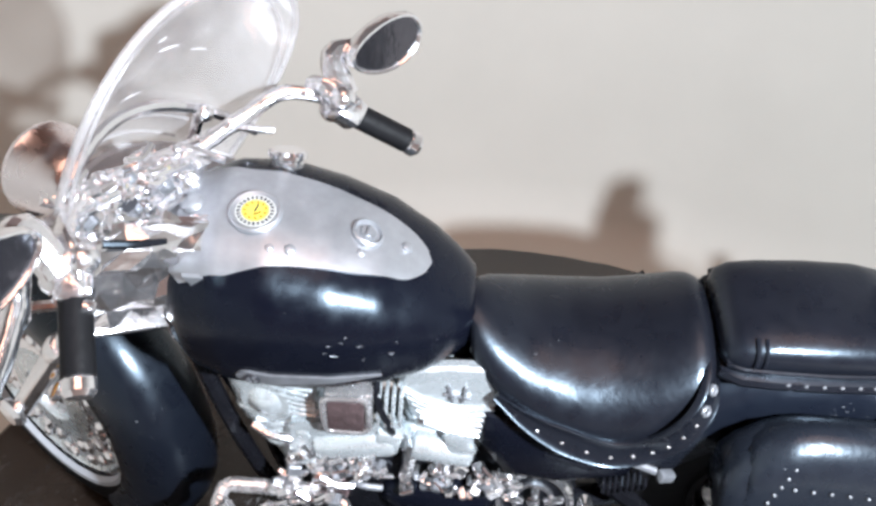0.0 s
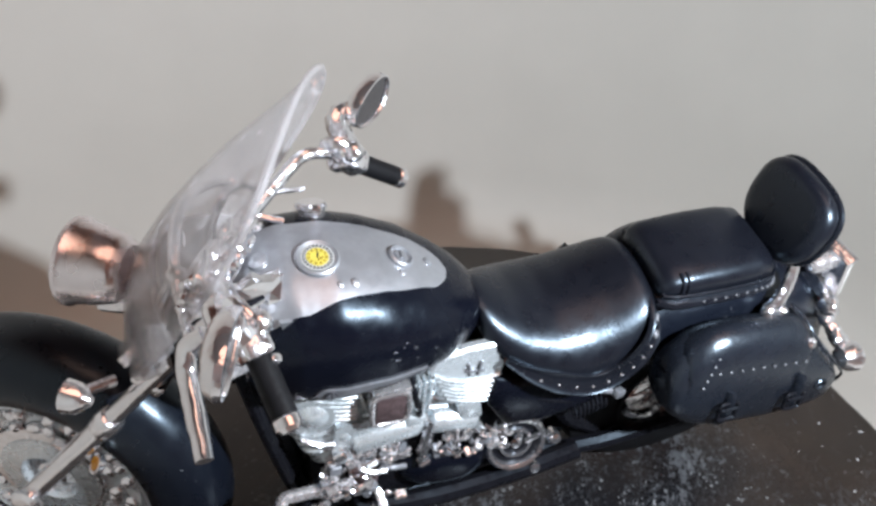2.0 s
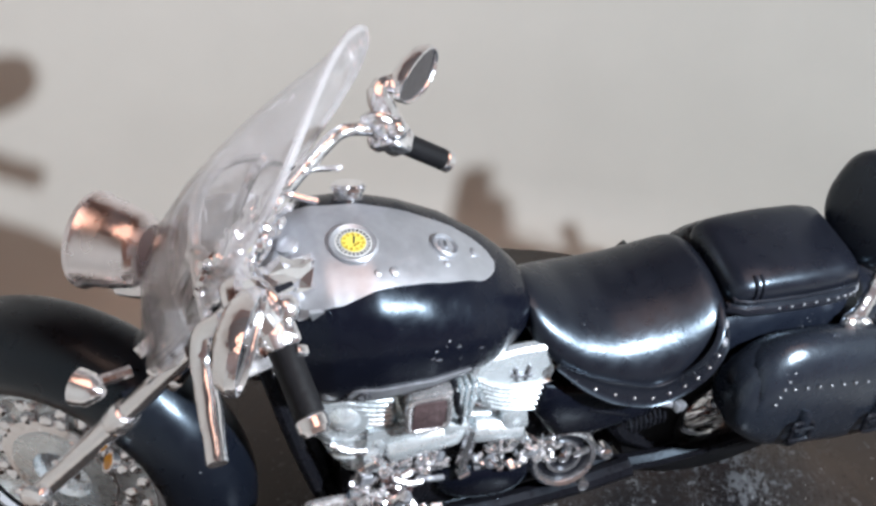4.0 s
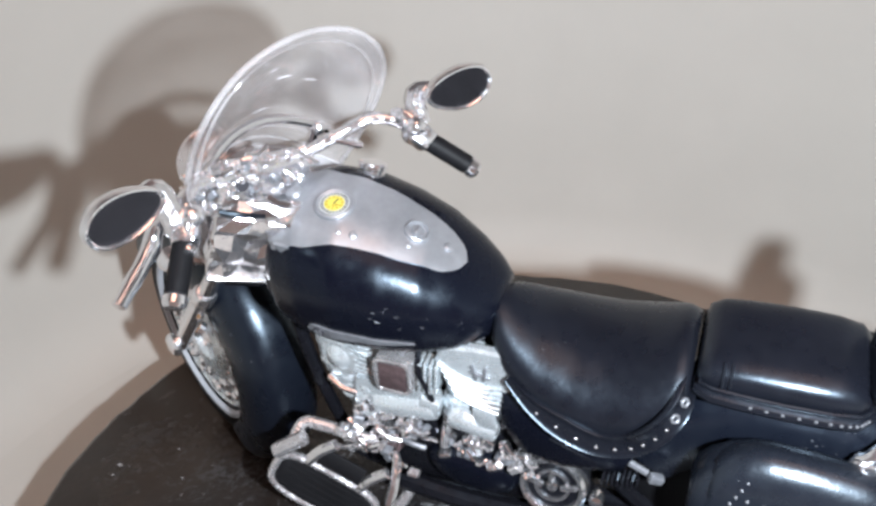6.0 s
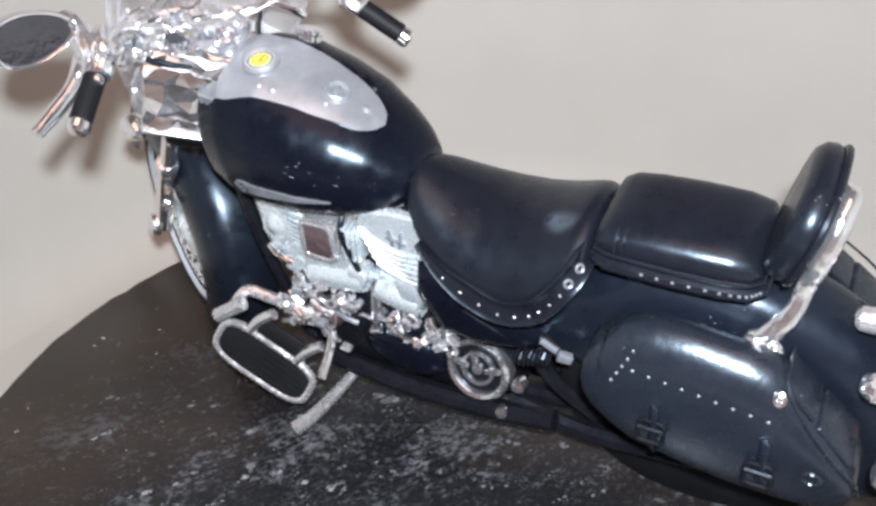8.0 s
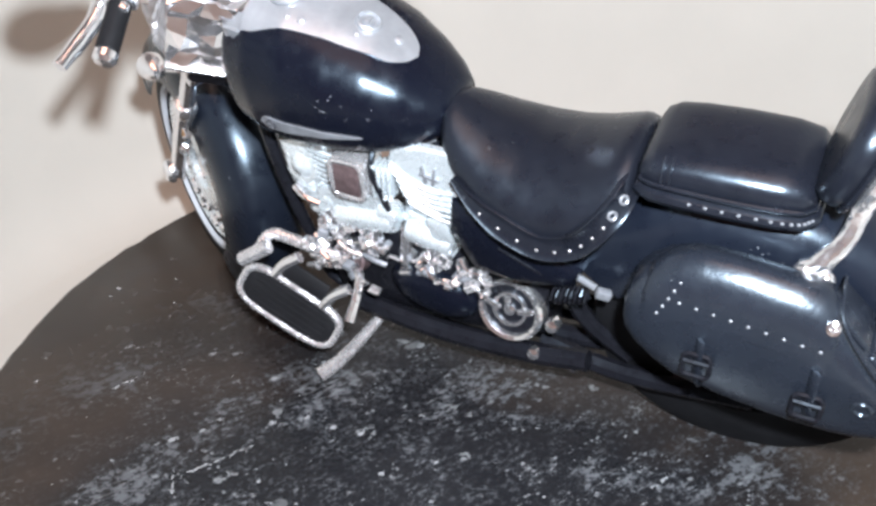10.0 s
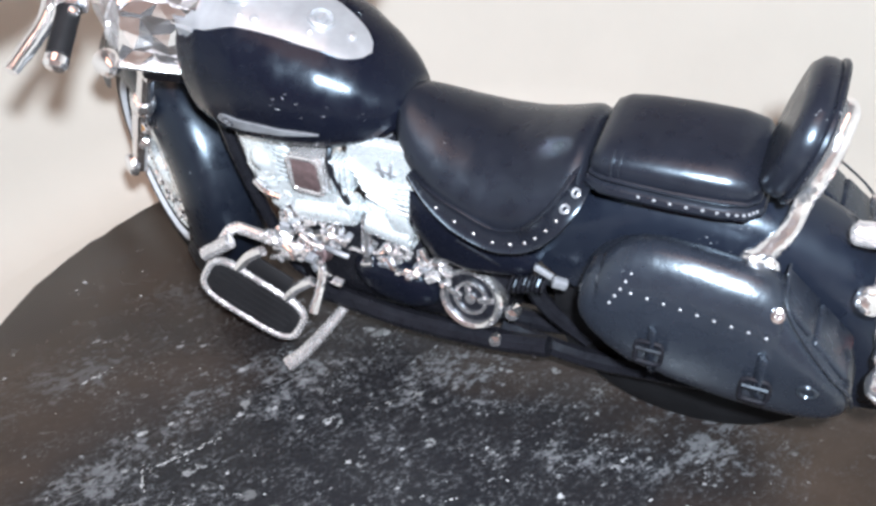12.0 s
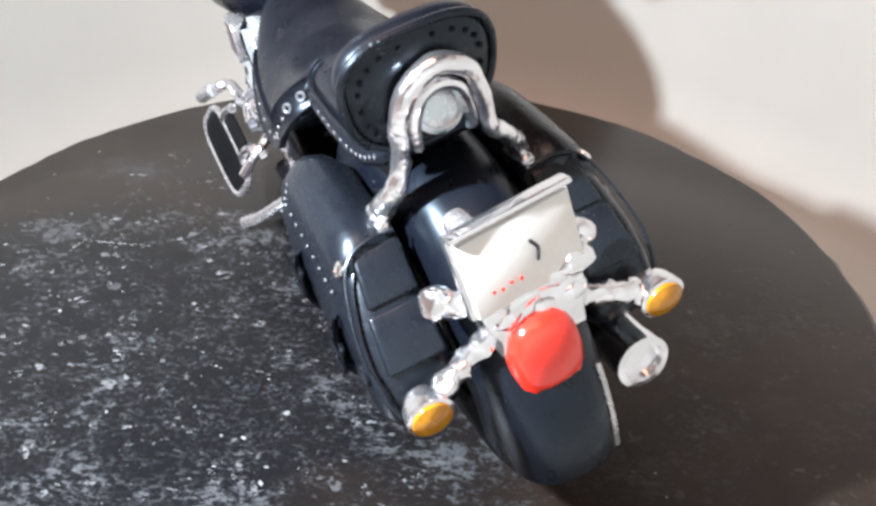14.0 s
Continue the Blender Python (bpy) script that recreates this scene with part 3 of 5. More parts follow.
for x, y, r in ((-0.0045, 0.0006, 0.0009), (-0.0102, -0.0032, 0.0006), (-0.0329, 0.0007, 0.0017), (-0.0190, -0.0058, 0.0008), (-0.0215, -0.0062, 0.0006)):
    part("console_stud", lathe([(0, r), (r * 0.4, r * 0.9), (r * 0.6, r * 0.5), (r * 0.6, r * 0.1)], (0, 0, 0), (0, 0, 1), 16), M_SILVER, tank, m=tank_mount(x, y))
part("filler_cap", lathe([(-0.0020, 0.0024), (0.0003, 0.0024), (0.0006, 0.0028), (0.0012, 0.0028), (0.0016, 0.0023), (0.0017, 0.0002)], (0, 0, 0), (0, 0, 1), 20), M_SMOOTH, tank, "small round chrome filler cap", m=tank_mount(-0.0222, 0.0112))


def badge(side):
    """A long pointed nameplate low on the tank's flank."""
    def fn(u, v):
        f = (u + 0.0272) / 0.0200
        h = 0.0014 * math.sqrt(max(0, 1 - max(0, 1 - f / 0.12) ** 2)) * max(0.0, 1 - max(0, f - 0.08) / 0.92) ** 0.75
        return tank_side(u, 0.0700 - 0.0010 * f + h * v, side)
    b = part("tank_badge", patch(fn, [float(v) for v in np.linspace(-0.0272, -0.0072, 28)], [-1, -0.5, 0, 0.5, 1], 0.0004), M_BADGE, tank, "long silver pointed tank badge")
    p, n = fn(-0.0247, 0.0)
    m = n.to_track_quat("Z", "Y").to_matrix().to_4x4()
    m.translation = p + n * 0.0006
    e_ = part("badge_emblem", lathe([(-0.0003, 0.0011), (0.0001, 0.0011), (0.0001, 0.0001)], (0, 0, 0), (0, 0, 1), 20), M_INK, b, m=m)
    part("emblem_star", join(*[rbox((0.0006 * math.cos(a), 0.0006 * math.sin(a), 0.0001), (0.0005, 0.0003, 0.0002), 0, pose(0, 0, 0, 0, 0, math.degrees(a))) for a in [math.pi * q / 3 for q in range(6)]]), M_BADGE, b, m=m)


badge(-1), badge(1)
# fine bright seams along the front and the foot of the tank
part("tank_seam", tube([p for p in tank_ring(-0.0372)[20:34]], 0.00028, 6), M_SMOOTH, tank)
part("tank_lip", tube([tank_side(float(x), tank_dims(float(x))[2] + 0.0009, -1)[0] + Vector((0, -0.0001, -0.0001)) for x in np.linspace(-0.034, 0.003, 24)], 0.00020, 6), M_BADGE, tank)

rs = random.Random(8)
for q in range(8):
    x, z = rs.uniform(-0.0150, -0.0010), rs.uniform(0.0715, 0.0760)
    dx, dz = rs.uniform(0.0003, 0.0011), rs.uniform(-0.0006, 0.0004)
    pts = [tank_side(x + dx * f, z - 0.35 * (x + 0.008) + dz * f, -1) for f in (0, 0.25, 0.5, 0.75, 1)]
    part("paint_scuff", tube([p + n * 0.00002 for p, n in pts], [0.00002, 0.00005, 0.00007, 0.00005, 0.00002], 5), M_BADGE, tank)

# -- seats --
SEAT = [(0.0050, 0.0062, 0.0722, 0.0665, 0.0), (0.0062, 0.0082, 0.0722, 0.0645, 0.0), (0.0090, 0.0104, 0.0710, 0.0620, 0.0), (0.0140, 0.0128, 0.0692, 0.0592, 0.0005), (0.0200, 0.0143, 0.0685, 0.0568, 0.0010),
        (0.0260, 0.0149, 0.0691, 0.0552, 0.0012), (0.0310, 0.0147, 0.0701, 0.0563, 0.0010), (0.0350, 0.0136, 0.0711, 0.0596, 0.0005), (0.0380, 0.0120, 0.0717, 0.0634, 0.0), (0.0396, 0.0100, 0.0706, 0.0655, 0.0)]


def cushion_ring(x, w, zt, zb, dish, n=48):
    """A cushion's section: long sloping flanks down to a tight lower edge that tucks under."""
    zc = zb + (zt - zb) * 0.17
    out = []
    for k in range(n):
        c, q = math.cos(2 * math.pi * k / n), math.sin(2 * math.pi * k / n)
        e = 2.0 if q >= 0 else 2.8
        y = w * math.copysign(abs(c) ** (2 / e), c)
        z = zc + ((zt - zc) if q >= 0 else (zc - zb)) * math.copysign(abs(q) ** (2 / e), q)
        out.append(Vector((x, y, z - (dish * (1 - (y / w) ** 2) * q if q > 0 else 0))))
    return out


fine = [[float(np.interp(x, [q[0] for q in SEAT], [q[i] for q in SEAT])) for i in range(5)] for x in [0.0050 + 0.0346 * k / 36 for k in range(37)]]
fine = SEAT[:1] + [[r[0]] + [(fine[k - 1][i] + 2 * r[i] + fine[k + 1][i]) / 4 for i in range(1, 5)] for k, r in enumerate(fine) if 0 < k < 36] + SEAT[-1:]
seat = part("rider_seat", loft([cushion_ring(*r) for r in fine]), M_LEATHER, BIKE, "deep padded black leather rider saddle", sharp=80)
def flared_band(path, width, thick):
    """A wide band along (point, normal) pairs, slightly domed, with raised welts along both edges."""
    rings = []
    for i, (p, n) in enumerate(path):
        d = (path[min(i + 1, len(path) - 1)][0] - path[max(i - 1, 0)][0]).normalized()
        t = d.cross(n).normalized() * (0.25 + 0.75 * min(1.0, 5 * i / len(path)))
        rings.append([p + t * (a * width / 2) + n * (b * thick) for a, b in ((-1, -0.6), (-1, 0.9), (-0.9, 1.3), (-0.78, 0.9), (-0.3, 0.75), (0.3, 0.75), (0.78, 0.9), (0.9, 1.3), (1, 0.9), (1, -0.6))])
    return loft(rings)


for side in (-1, 1):
    knots = [(x, w, zb + 0.0012, 0.02 + 0.03 * k) for k, (x, w, zt, zb, d) in enumerate(SEAT[2:7])] + [(0.0342, 0.0147, 0.0604, 0.35), (0.0368, 0.0136, 0.0637, 0.6), (0.0383, 0.0116, 0.0658, 0.8), (0.0390, 0.0090, 0.0670, 0.95), (0.0393, 0.0066, 0.0674, 1.0)]
    if side > 0:
        knots = knots[:-4]
    pts = smooth_path([(x, side * (w + 0.0005), z) for x, w, z, _ in knots], 5)
    path = [(p, Vector((0.75 * f, side * (1 - 0.55 * f), 0.34)).normalized()) for p, f in zip(pts, np.interp(np.linspace(0, 1, len(pts)), np.linspace(0, 1, len(knots)), [k[3] for k in knots]))]
    part("seat_skirt", flared_band(path, 0.0046, 0.0006), M_LEATHER, seat, "flared studded leather skirt with eyelets", sharp=60)
    for i in range(6, min(32, len(path) - 1), 3):
        p, n = path[i]
        part("seat_stud", ball(p + n * 0.0006 - Vector((0, 0, 0.0006)), 0.00034, 1, 0.7, 1, 8), M_BRIGHT, seat)
    for i in (len(path) - 13, len(path) - 8) if side < 0 else ():
        part("seat_eyelet", lathe([(0.0002, 0.0009), (0.0007, 0.0009), (0.0009, 0.0007), (0.0007, 0.0004), (0.0002, 0.0004)], path[i][0], path[i][1], 16, True), M_BADGE, seat, "dull metal eyelet")


PILL = [(0.0402, 0.0068, 0.0716, 0.0688), (0.0410, 0.0084, 0.0730, 0.0680), (0.0430, 0.0091, 0.0741, 0.0674), (0.0470, 0.0094, 0.0746, 0.0670), (0.0540, 0.0096, 0.0748, 0.0668), (0.0610, 0.0094, 0.0747, 0.0668), (0.0648, 0.0088, 0.0740, 0.0674), (0.0664, 0.0074, 0.0724, 0.0682)]
pill = part("pillion_seat", loft([ring_section(x, w, zt, zb, 3.6, 40, 0.4) for x, w, zt, zb in PILL]), M_LEATHER, BIKE, "square padded black leather pillion pad", sharp=80)
rim = [Vector((x, -w - 0.0003, 0.0680)) for x, w, _, _ in PILL[1:]] + [Vector((x, w + 0.0003, 0.0680)) for x, w, _, _ in PILL[1:][::-1]]
part("pillion_band", tube(rim, 0.0012, 8, 0, closed=True), M_LEATHER, pill)
part("pillion_piping", tube([p + Vector((0, math.copysign(0.0002, p.y), 0.0022)) for p in rim], 0.0004, 8, 0, closed=True), M_LEATHER, pill)
for k, q in enumerate(smooth_path(rim[:7], 3)[7:]):
    part("pillion_stud", ball(q + Vector((0, -0.0009, 0.0006)), 0.00033, 1, 0.6, 1, 8), M_BADGE, pill)
ridge = [Vector((0.0455, p.y, p.z)) + (Vector((0, p.y, p.z - 0.0705)).normalized() * 0.0001) for p in ring_section(0.0455, 0.0093, 0.0744, 0.0672, 3.6, 40, 0.4)[:21]]
for dx, r_ in ((0.0, 0.00030), (-0.0012, 0.00035)):
    part("pillion_seam", tube([p + Vector((dx, 0, 0)) for p in ridge[14:]], r_, 7), M_LEATHER, pill)

# -- backrest --
BR = Matrix.Translation((0.0702, -0.0014, 0.0792)) @ pose(0, 0, 0, 0, 15, 0)


def pad_outline(s, n=36):
    out = []
    for k in range(n):
        a = 2 * math.pi * k / n
        c, q = math.cos(a), math.sin(a)
        y = 0.0104 * s * math.copysign(abs(c) ** 0.72, c)
        z = 0.0092 * s * math.copysign(abs(q) ** 0.78, q)
        y *= 1.0 + 0.10 * q
        out.append((y, z))
    return out


pad = part("backrest_pad", loft([[(x, y, z) for y, z in pad_outline(s)] for x, s in ((-0.0030, 0.70), (-0.0028, 0.86), (-0.0018, 0.97), (-0.0004, 1.0), (0.0010, 0.97), (0.0017, 0.88), (0.0018, 0.3))]), M_LEATHER, BIKE, "rounded black padded passenger backrest", sharp=70, m=BR)
part("backrest_piping", tube([(0.0012, y, z) for y, z in pad_outline(0.985, 44)], 0.0006, 8, 0, closed=True), M_LEATHER, pad, m=BR)
for y, z in pad_outline(0.80, 22):
    part("backrest_stud", ball((0.0019, y, z), 0.0004, 0.6, 1, 1, 8), M_DARK, pad, m=BR)
hoop = [(0.0672, -0.0106, 0.0605), (0.0690, -0.0102, 0.0622), (0.0712, -0.0086, 0.0655), (0.0724, -0.0068, 0.0700), (0.0736, -0.0062, 0.0755), (0.0748, -0.0044, 0.0805), (0.0753, -0.0004, 0.0828), (0.0748, 0.0038, 0.0805), (0.0736, 0.0054, 0.0755), (0.0724, 0.0062, 0.0700), (0.0708, 0.0086, 0.0668), (0.0690, 0.0108, 0.0632), (0.0674, 0.0116, 0.0612)]
bar = part("backrest_frame", lumpy(tube(hoop, [0.0015] * 2 + [0.0012] * 9 + [0.0015] * 2, 12, 8, flat=1.3), 0.00022, 300), M_CHROME, BIKE, "chrome hoop behind the backrest")
inner = [(0.0728, -0.0042, 0.0715), (0.0738, -0.0041, 0.0756), (0.0745, -0.0028, 0.0788), (0.0748, -0.0004, 0.0800), (0.0745, 0.0021, 0.0787), (0.0738, 0.0034, 0.0755), (0.0728, 0.0036, 0.0715)]
part("inner_hoop", tube(inner, 0.0009, 8, 5), M_CHROME, bar)
part("round_emblem", lathe([(-0.001, 0.0036), (0.0004, 0.0036), (0.0008, 0.0030), (0.0005, 0.0026), (0.0009, 0.0015), (0.001, 0.0002)], (0.0724, -0.0003, 0.0758), (0.95, 0, 0.3), 20), M_ALLOY, bar)
for side in (-1, 1):
    part("frame_foot", join(ball((0.0676, side * 0.0110, 0.0606), 0.0020, 1.2, 0.8, 0.9), ball((0.0702, side * 0.0114, 0.0602), 0.0015)), M_CHROME, bar)

# -- rear wheel and fender --
RAX = Vector((0.0595, 0, 0.0286))


def arc_fender(r, half, drop, a0, a1, n, origin, e=2.6, square=None):
    """A mudguard round an axle, with a domed crown and side skirts. Angles in degrees from the rear, over the top."""
    rings = []
    for i in range(n + 1):
        a = radians(a0 + (a1 - a0) * i / n)
        c, s = math.cos(a), math.sin(a)
        prof = []
        m = 10
        for j in range(2 * m + 1):
            t = -1 + j / m
            if square:
                u, v = math.sin(t * math.pi / 2), abs(math.cos(t * math.pi / 2))
                prof.append((half * math.copysign(abs(u) ** (2 / square), u), r - drop + drop * v ** (2 / square)))
            else:
                prof.append((half * math.copysign(abs(math.sin(t * math.pi / 2)) ** 0.8, t), r - drop * (1 - abs(math.cos(t * math.pi / 2)) ** (2 / e))))
        prof += [(y * 0.93, q - 0.0009) for y, q in prof[::-1]]
        rings.append([Vector(origin) + Vector((c * q, y, s * q)) for y, q in prof])
    return loft(rings)


part("rear_fender", arc_fender(0.0376, 0.0090, 0.013, -3, 150, 44, RAX, square=2.9), M_FENDER, BIKE, "wide gloss black rear mudguard", sharp=60)


def wheel(parent, m, r, half, rim_r, spokes, band, label):
    tyre = lathe([(-half * 0.7, rim_r), (-half, rim_r + 0.001), (-half * 1.08, (r + rim_r) / 2), (-half * 0.85, r - 0.0012), (-half * 0.4, r), (half * 0.4, r), (half * 0.85, r - 0.0012), (half * 1.08, (r + rim_r) / 2), (half, rim_r + 0.001), (half * 0.7, rim_r)], (0, 0, 0), (0, 1, 0), 56, True)
    w = part("tyre", tyre, M_RUBBER, parent, label, m=m)
    for q in (-1, 1):
        part("sidewall_ring", lathe([(q * half * 1.00, rim_r + 0.0014), (q * half * 1.14, rim_r + 0.0012), (q * half * 1.14, rim_r + 0.0002), (q * half * 0.95, rim_r - 0.0004)], (0, 0, 0), (0, 1, 0), 56, True), band, w, m=m)
    part("rim", lathe([(-half * 0.85, rim_r), (-half * 0.8, rim_r - 0.0018), (-half * 0.3, rim_r - 0.0030), (half * 0.3, rim_r - 0.0030), (half * 0.8, rim_r - 0.0018), (half * 0.85, rim_r)], (0, 0, 0), (0, 1, 0), 48, True), M_SPOKE, w, m=m)
    part("hub", lathe([(-half * 0.9, 0.0012), (-half * 0.8, 0.0030), (-half * 0.55, 0.0038), (-half * 0.5, 0.0055), (-half * 0.4, 0.0055), (-half * 0.3, 0.0032), (half * 0.3, 0.0032), (half * 0.4, 0.0055), (half * 0.5, 0.0055), (half * 0.55, 0.0038), (half * 0.9, 0.0012)], (0, 0, 0), (0, 1, 0), 24), M_CHROME, w, m=m)
    for k in range(spokes):
        a = 2 * math.pi * k / spokes
        b = a + (0.35 if k % 2 else -0.35)
        y = half * 0.42 * (1 if k % 4 < 2 else -1)
        part("spoke", tube([(0.0052 * math.cos(b), y, 0.0052 * math.sin(b)), ((rim_r - 0.002) * math.cos(a), y * 0.4, (rim_r - 0.002) * math.sin(a))], 0.00045, 5), M_SPOKE, w, m=m)
    return w


wheel(BIKE, Matrix.Translation(RAX), 0.0280, 0.0055, 0.0142, 32, M_RUBBER, "fat black rubber rear tyre")

part("fender_trim", tube([RAX + Vector((0.0361 * math.cos(radians(a)), 0.0062, 0.0361 * math.sin(radians(a)))) for a in (-2, 4, 10, 16, 22)], 0.0005, 8, 3), M_BRIGHT, BIKE, "thin chrome strip on the mudguard")

# -- saddlebags --


def saddlebag(side):
    """A leather pannier with an overhanging lid, straps, buckles and rivets. side -1: the left."""
    yi, yo = 0.0096, 0.0190
    yc, hy = (yi + yo) / 2, (yo - yi) / 2

    def put(name, bm, mat, parent, label="", sharp=35, m=None):
        """A part of the bag, whose outer face leans out towards its foot."""
        if m is not None:
            bm.transform(m)
        for v in bm.verts:
            if v.co.z < 0.058:
                v.co.z = 0.058 - (0.058 - v.co.z) * 0.86
            f = min(1.0, max(0.0, (abs(v.co.y) - yi) / (yo - yi)))
            v.co.y += side * f * max(-0.0006, 0.0026 * min(1.0, (0.0605 - v.co.z) / 0.010) + 0.06 * (0.0505 - v.co.z) * (v.co.z < 0.0505))
        return part(name, bm, mat, parent, label, sharp)

    def sec(x, zt, zb, wy, e=3.6, shift=0.0):
        return [Vector((p.x, side * (yc + shift + p.y), p.z)) for p in ring_section(x, wy, zt, zb, e, 32, 0.5)]
    body = put("saddlebag", loft([sec(x, zt, zb, hy * k, e) for x, zt, zb, k, e in (
        (0.0422, 0.0530, 0.0462, 0.62, 2.6), (0.0428, 0.0558, 0.0440, 0.80, 2.8), (0.0446, 0.0586, 0.0415, 0.94, 3.0), (0.0475, 0.0608, 0.0388, 1.0, 3.6), (0.0515, 0.0620, 0.0358, 1.0, 4.2), (0.0600, 0.0616, 0.0338, 1.02, 4.6),
        (0.0680, 0.0608, 0.0326, 1.02, 4.6), (0.0725, 0.0598, 0.0322, 1.0, 4.4), (0.0764, 0.0556, 0.0324, 1.0, 4.2), (0.0800, 0.0518, 0.0330, 0.98, 4.0), (0.0832, 0.0478, 0.0342, 0.93, 3.6), (0.0852, 0.0445, 0.0358, 0.80, 3.2), (0.0860, 0.0415, 0.0375, 0.60, 3.0))]), M_BAG, BIKE, "studded black leather saddlebag with a buckled lid", sharp=70)
    # lid: a shell over the top and down the outer face
    prof = [(yi + 0.0002, 0.0600), (yi + 0.0026, 0.0626), (yc + 0.0008, 0.0636), (yo - 0.0020, 0.0632), (yo + 0.0001, 0.0610), (yo + 0.0003, 0.0570), (yo + 0.0002, 0.0528), (yo - 0.0001, 0.0526), (yo - 0.0004, 0.0560), (yo - 0.0010, 0.0594), (yo - 0.003, 0.0612), (yc, 0.0618), (yi + 0.003, 0.0612)]
    rings = []
    for x, k, dz in ((0.0452, 0.90, -0.0046), (0.0462, 0.95, -0.0032), (0.0482, 0.99, -0.0014), (0.0510, 1.0, -0.0002), (0.054, 1.0, 0.0003), (0.060, 1.0, 0.0), (0.0670, 1.0, -0.0008), (0.0708, 0.99, -0.0014), (0.0728, 0.96, -0.0026), (0.0738, 0.92, -0.0040)):
        rings.append([Vector((x, side * (yc + (y - yc) * k), z + dz)) for y, z in prof])
    put("bag_lid", loft(rings), M_BAG, body, sharp=60)
    for k in range(9):
        x = 0.0512 + 0.0026 * k
        put("lid_rivet", ball((x, side * (yo + 0.0007), 0.0573 - 0.00030 * k), 0.00030, 1, 0.7, 1, 8), M_BADGE, body)
    for k in range(5):
        put("front_rivet", ball((0.0480 + 0.0007 * k, side * (yo + 0.0006 - 0.00015 * k), 0.0540 + 0.0016 * k), 0.00030, 1, 0.9, 1, 8), M_BADGE, body)
    put("lid_boss", lathe([(0, 0.0011), (0.0005, 0.0010), (0.0007, 0.0005), (0.0003, 0.0003)], (0.0728, side * (yo - 0.0004), 0.0589), (0, side, 0.5), 14), M_SMOOTH, body)
    for x, zb_ in ((0.0553, 0.0450), (0.0722, 0.0424)):
        strap = put("bag_strap", tube([(x, side * (yo + 0.0004), 0.0505), (x, side * (yo + 0.0008), 0.0470), (x, side * (yo + 0.0004), 0.0400), (x, side * (yo - 0.0020), 0.0352)], 0.0011, 8, 4, flat=0.3), M_BAG, body)
        loop = [(x + 0.0021 * math.copysign(abs(math.cos(a)) ** 0.3, math.cos(a)), side * (yo + 0.0013 - 0.0003 * math.sin(a)), zb_ + 0.0025 * math.copysign(abs(math.sin(a)) ** 0.3, math.sin(a))) for a in [2 * math.pi * q / 24 for q in range(24)]]
        put("buckle", join(tube(loop, 0.00042, 6, closed=True), tube([(x - 0.0020, side * (yo + 0.0016), zb_ + 0.0012), (x + 0.0020, side * (yo + 0.0016), zb_ + 0.0012)], 0.0004, 6)), M_DARK, strap, "small black buckle")
    loop = [(0.0796 + 0.0014 * math.cos(a), side * (yo - 0.0001), 0.0438 + 0.0014 * math.sin(a)) for a in [2 * math.pi * q / 16 for q in range(16)]]
    put("rear_buckle", tube(loop, 0.0004, 6, closed=True), M_VINYL, body)
    # raised seam over the rear end
    put("rear_seam", tube([(0.0728, side * (yi + 0.001), 0.0612), (0.0730, side * yc, 0.0616), (0.0738, side * (yo - 0.0010), 0.0600), (0.0772, side * (yo + 0.0001), 0.0555), (0.0815, side * (yo + 0.0001), 0.0502), (0.0852, side * (yo - 0.0006), 0.0450), (0.0864, side * (yo - 0.0016), 0.0400)], 0.00026, 8, 5), M_BAG, body)
    for name, c, sy, sz, tip in (("rear_flap", (0.0753, side * (yc - 0.0006), 0.0570), 0.0066, 0.0080, -42), ("rear_panel", (0.0814, side * (yc - 0.0004), 0.0499), 0.0068, 0.0090, -40)):
        m = Matrix.Translation(c) @ pose(0, 0, 0, 0, tip, 0)
        put(name, rbox((0, 0, 0), (0.0012, sy, sz), 0.0005, seg=3), M_BAG, body, "glossy black padded panel", m=m)
    return body


saddlebag(-1), saddlebag(1)

# -- tail --
PL = Matrix.Translation((0.0876, 0.0006, 0.0615)) @ pose(0, 0, 0, 0, -12, 4)
tailp = part("plate_bracket", rbox((-0.0009, 0, 0), (0.0014, 0.0176, 0.0126), 0.0005), M_CHROME, BIKE, "chrome bracket with a blank white plate", m=PL)
part("blank_plate", rbox((0.0004, 0, -0.0004), (0.0010, 0.0162, 0.0108), 0.0003), M_OFFWHITE, tailp, "blank white number plate", m=PL)
part("plate_screw", tube([(0.0011, 0.0012, 0.0012), (0.0011, 0.0020, -0.0002), (0.0011, 0.0016, -0.0018)], 0.00025, 6, 4), M_INK, tailp, m=PL)
for y, z in ((-0.0052, -0.0030), (-0.0040, -0.0032), (-0.0026, -0.0029), (-0.0012, -0.0031)):
    part("plate_mark", rbox((0.0010, y, z), (0.0003, 0.0004, 0.0003), 0.0), M_RED, tailp, m=PL)
part("plate_rod", lumpy(lathe([(0, 0.0004), (0.0003, 0.0014), (0.0010, 0.0019), (0.0030, 0.0020), (0.0068, 0.0019)], (0.0796, -0.0042, 0.0640), (1, 0, 0.12), 20), 0.0002, 400), M_BRIGHT, tailp, "thick chrome rod behind the plate")
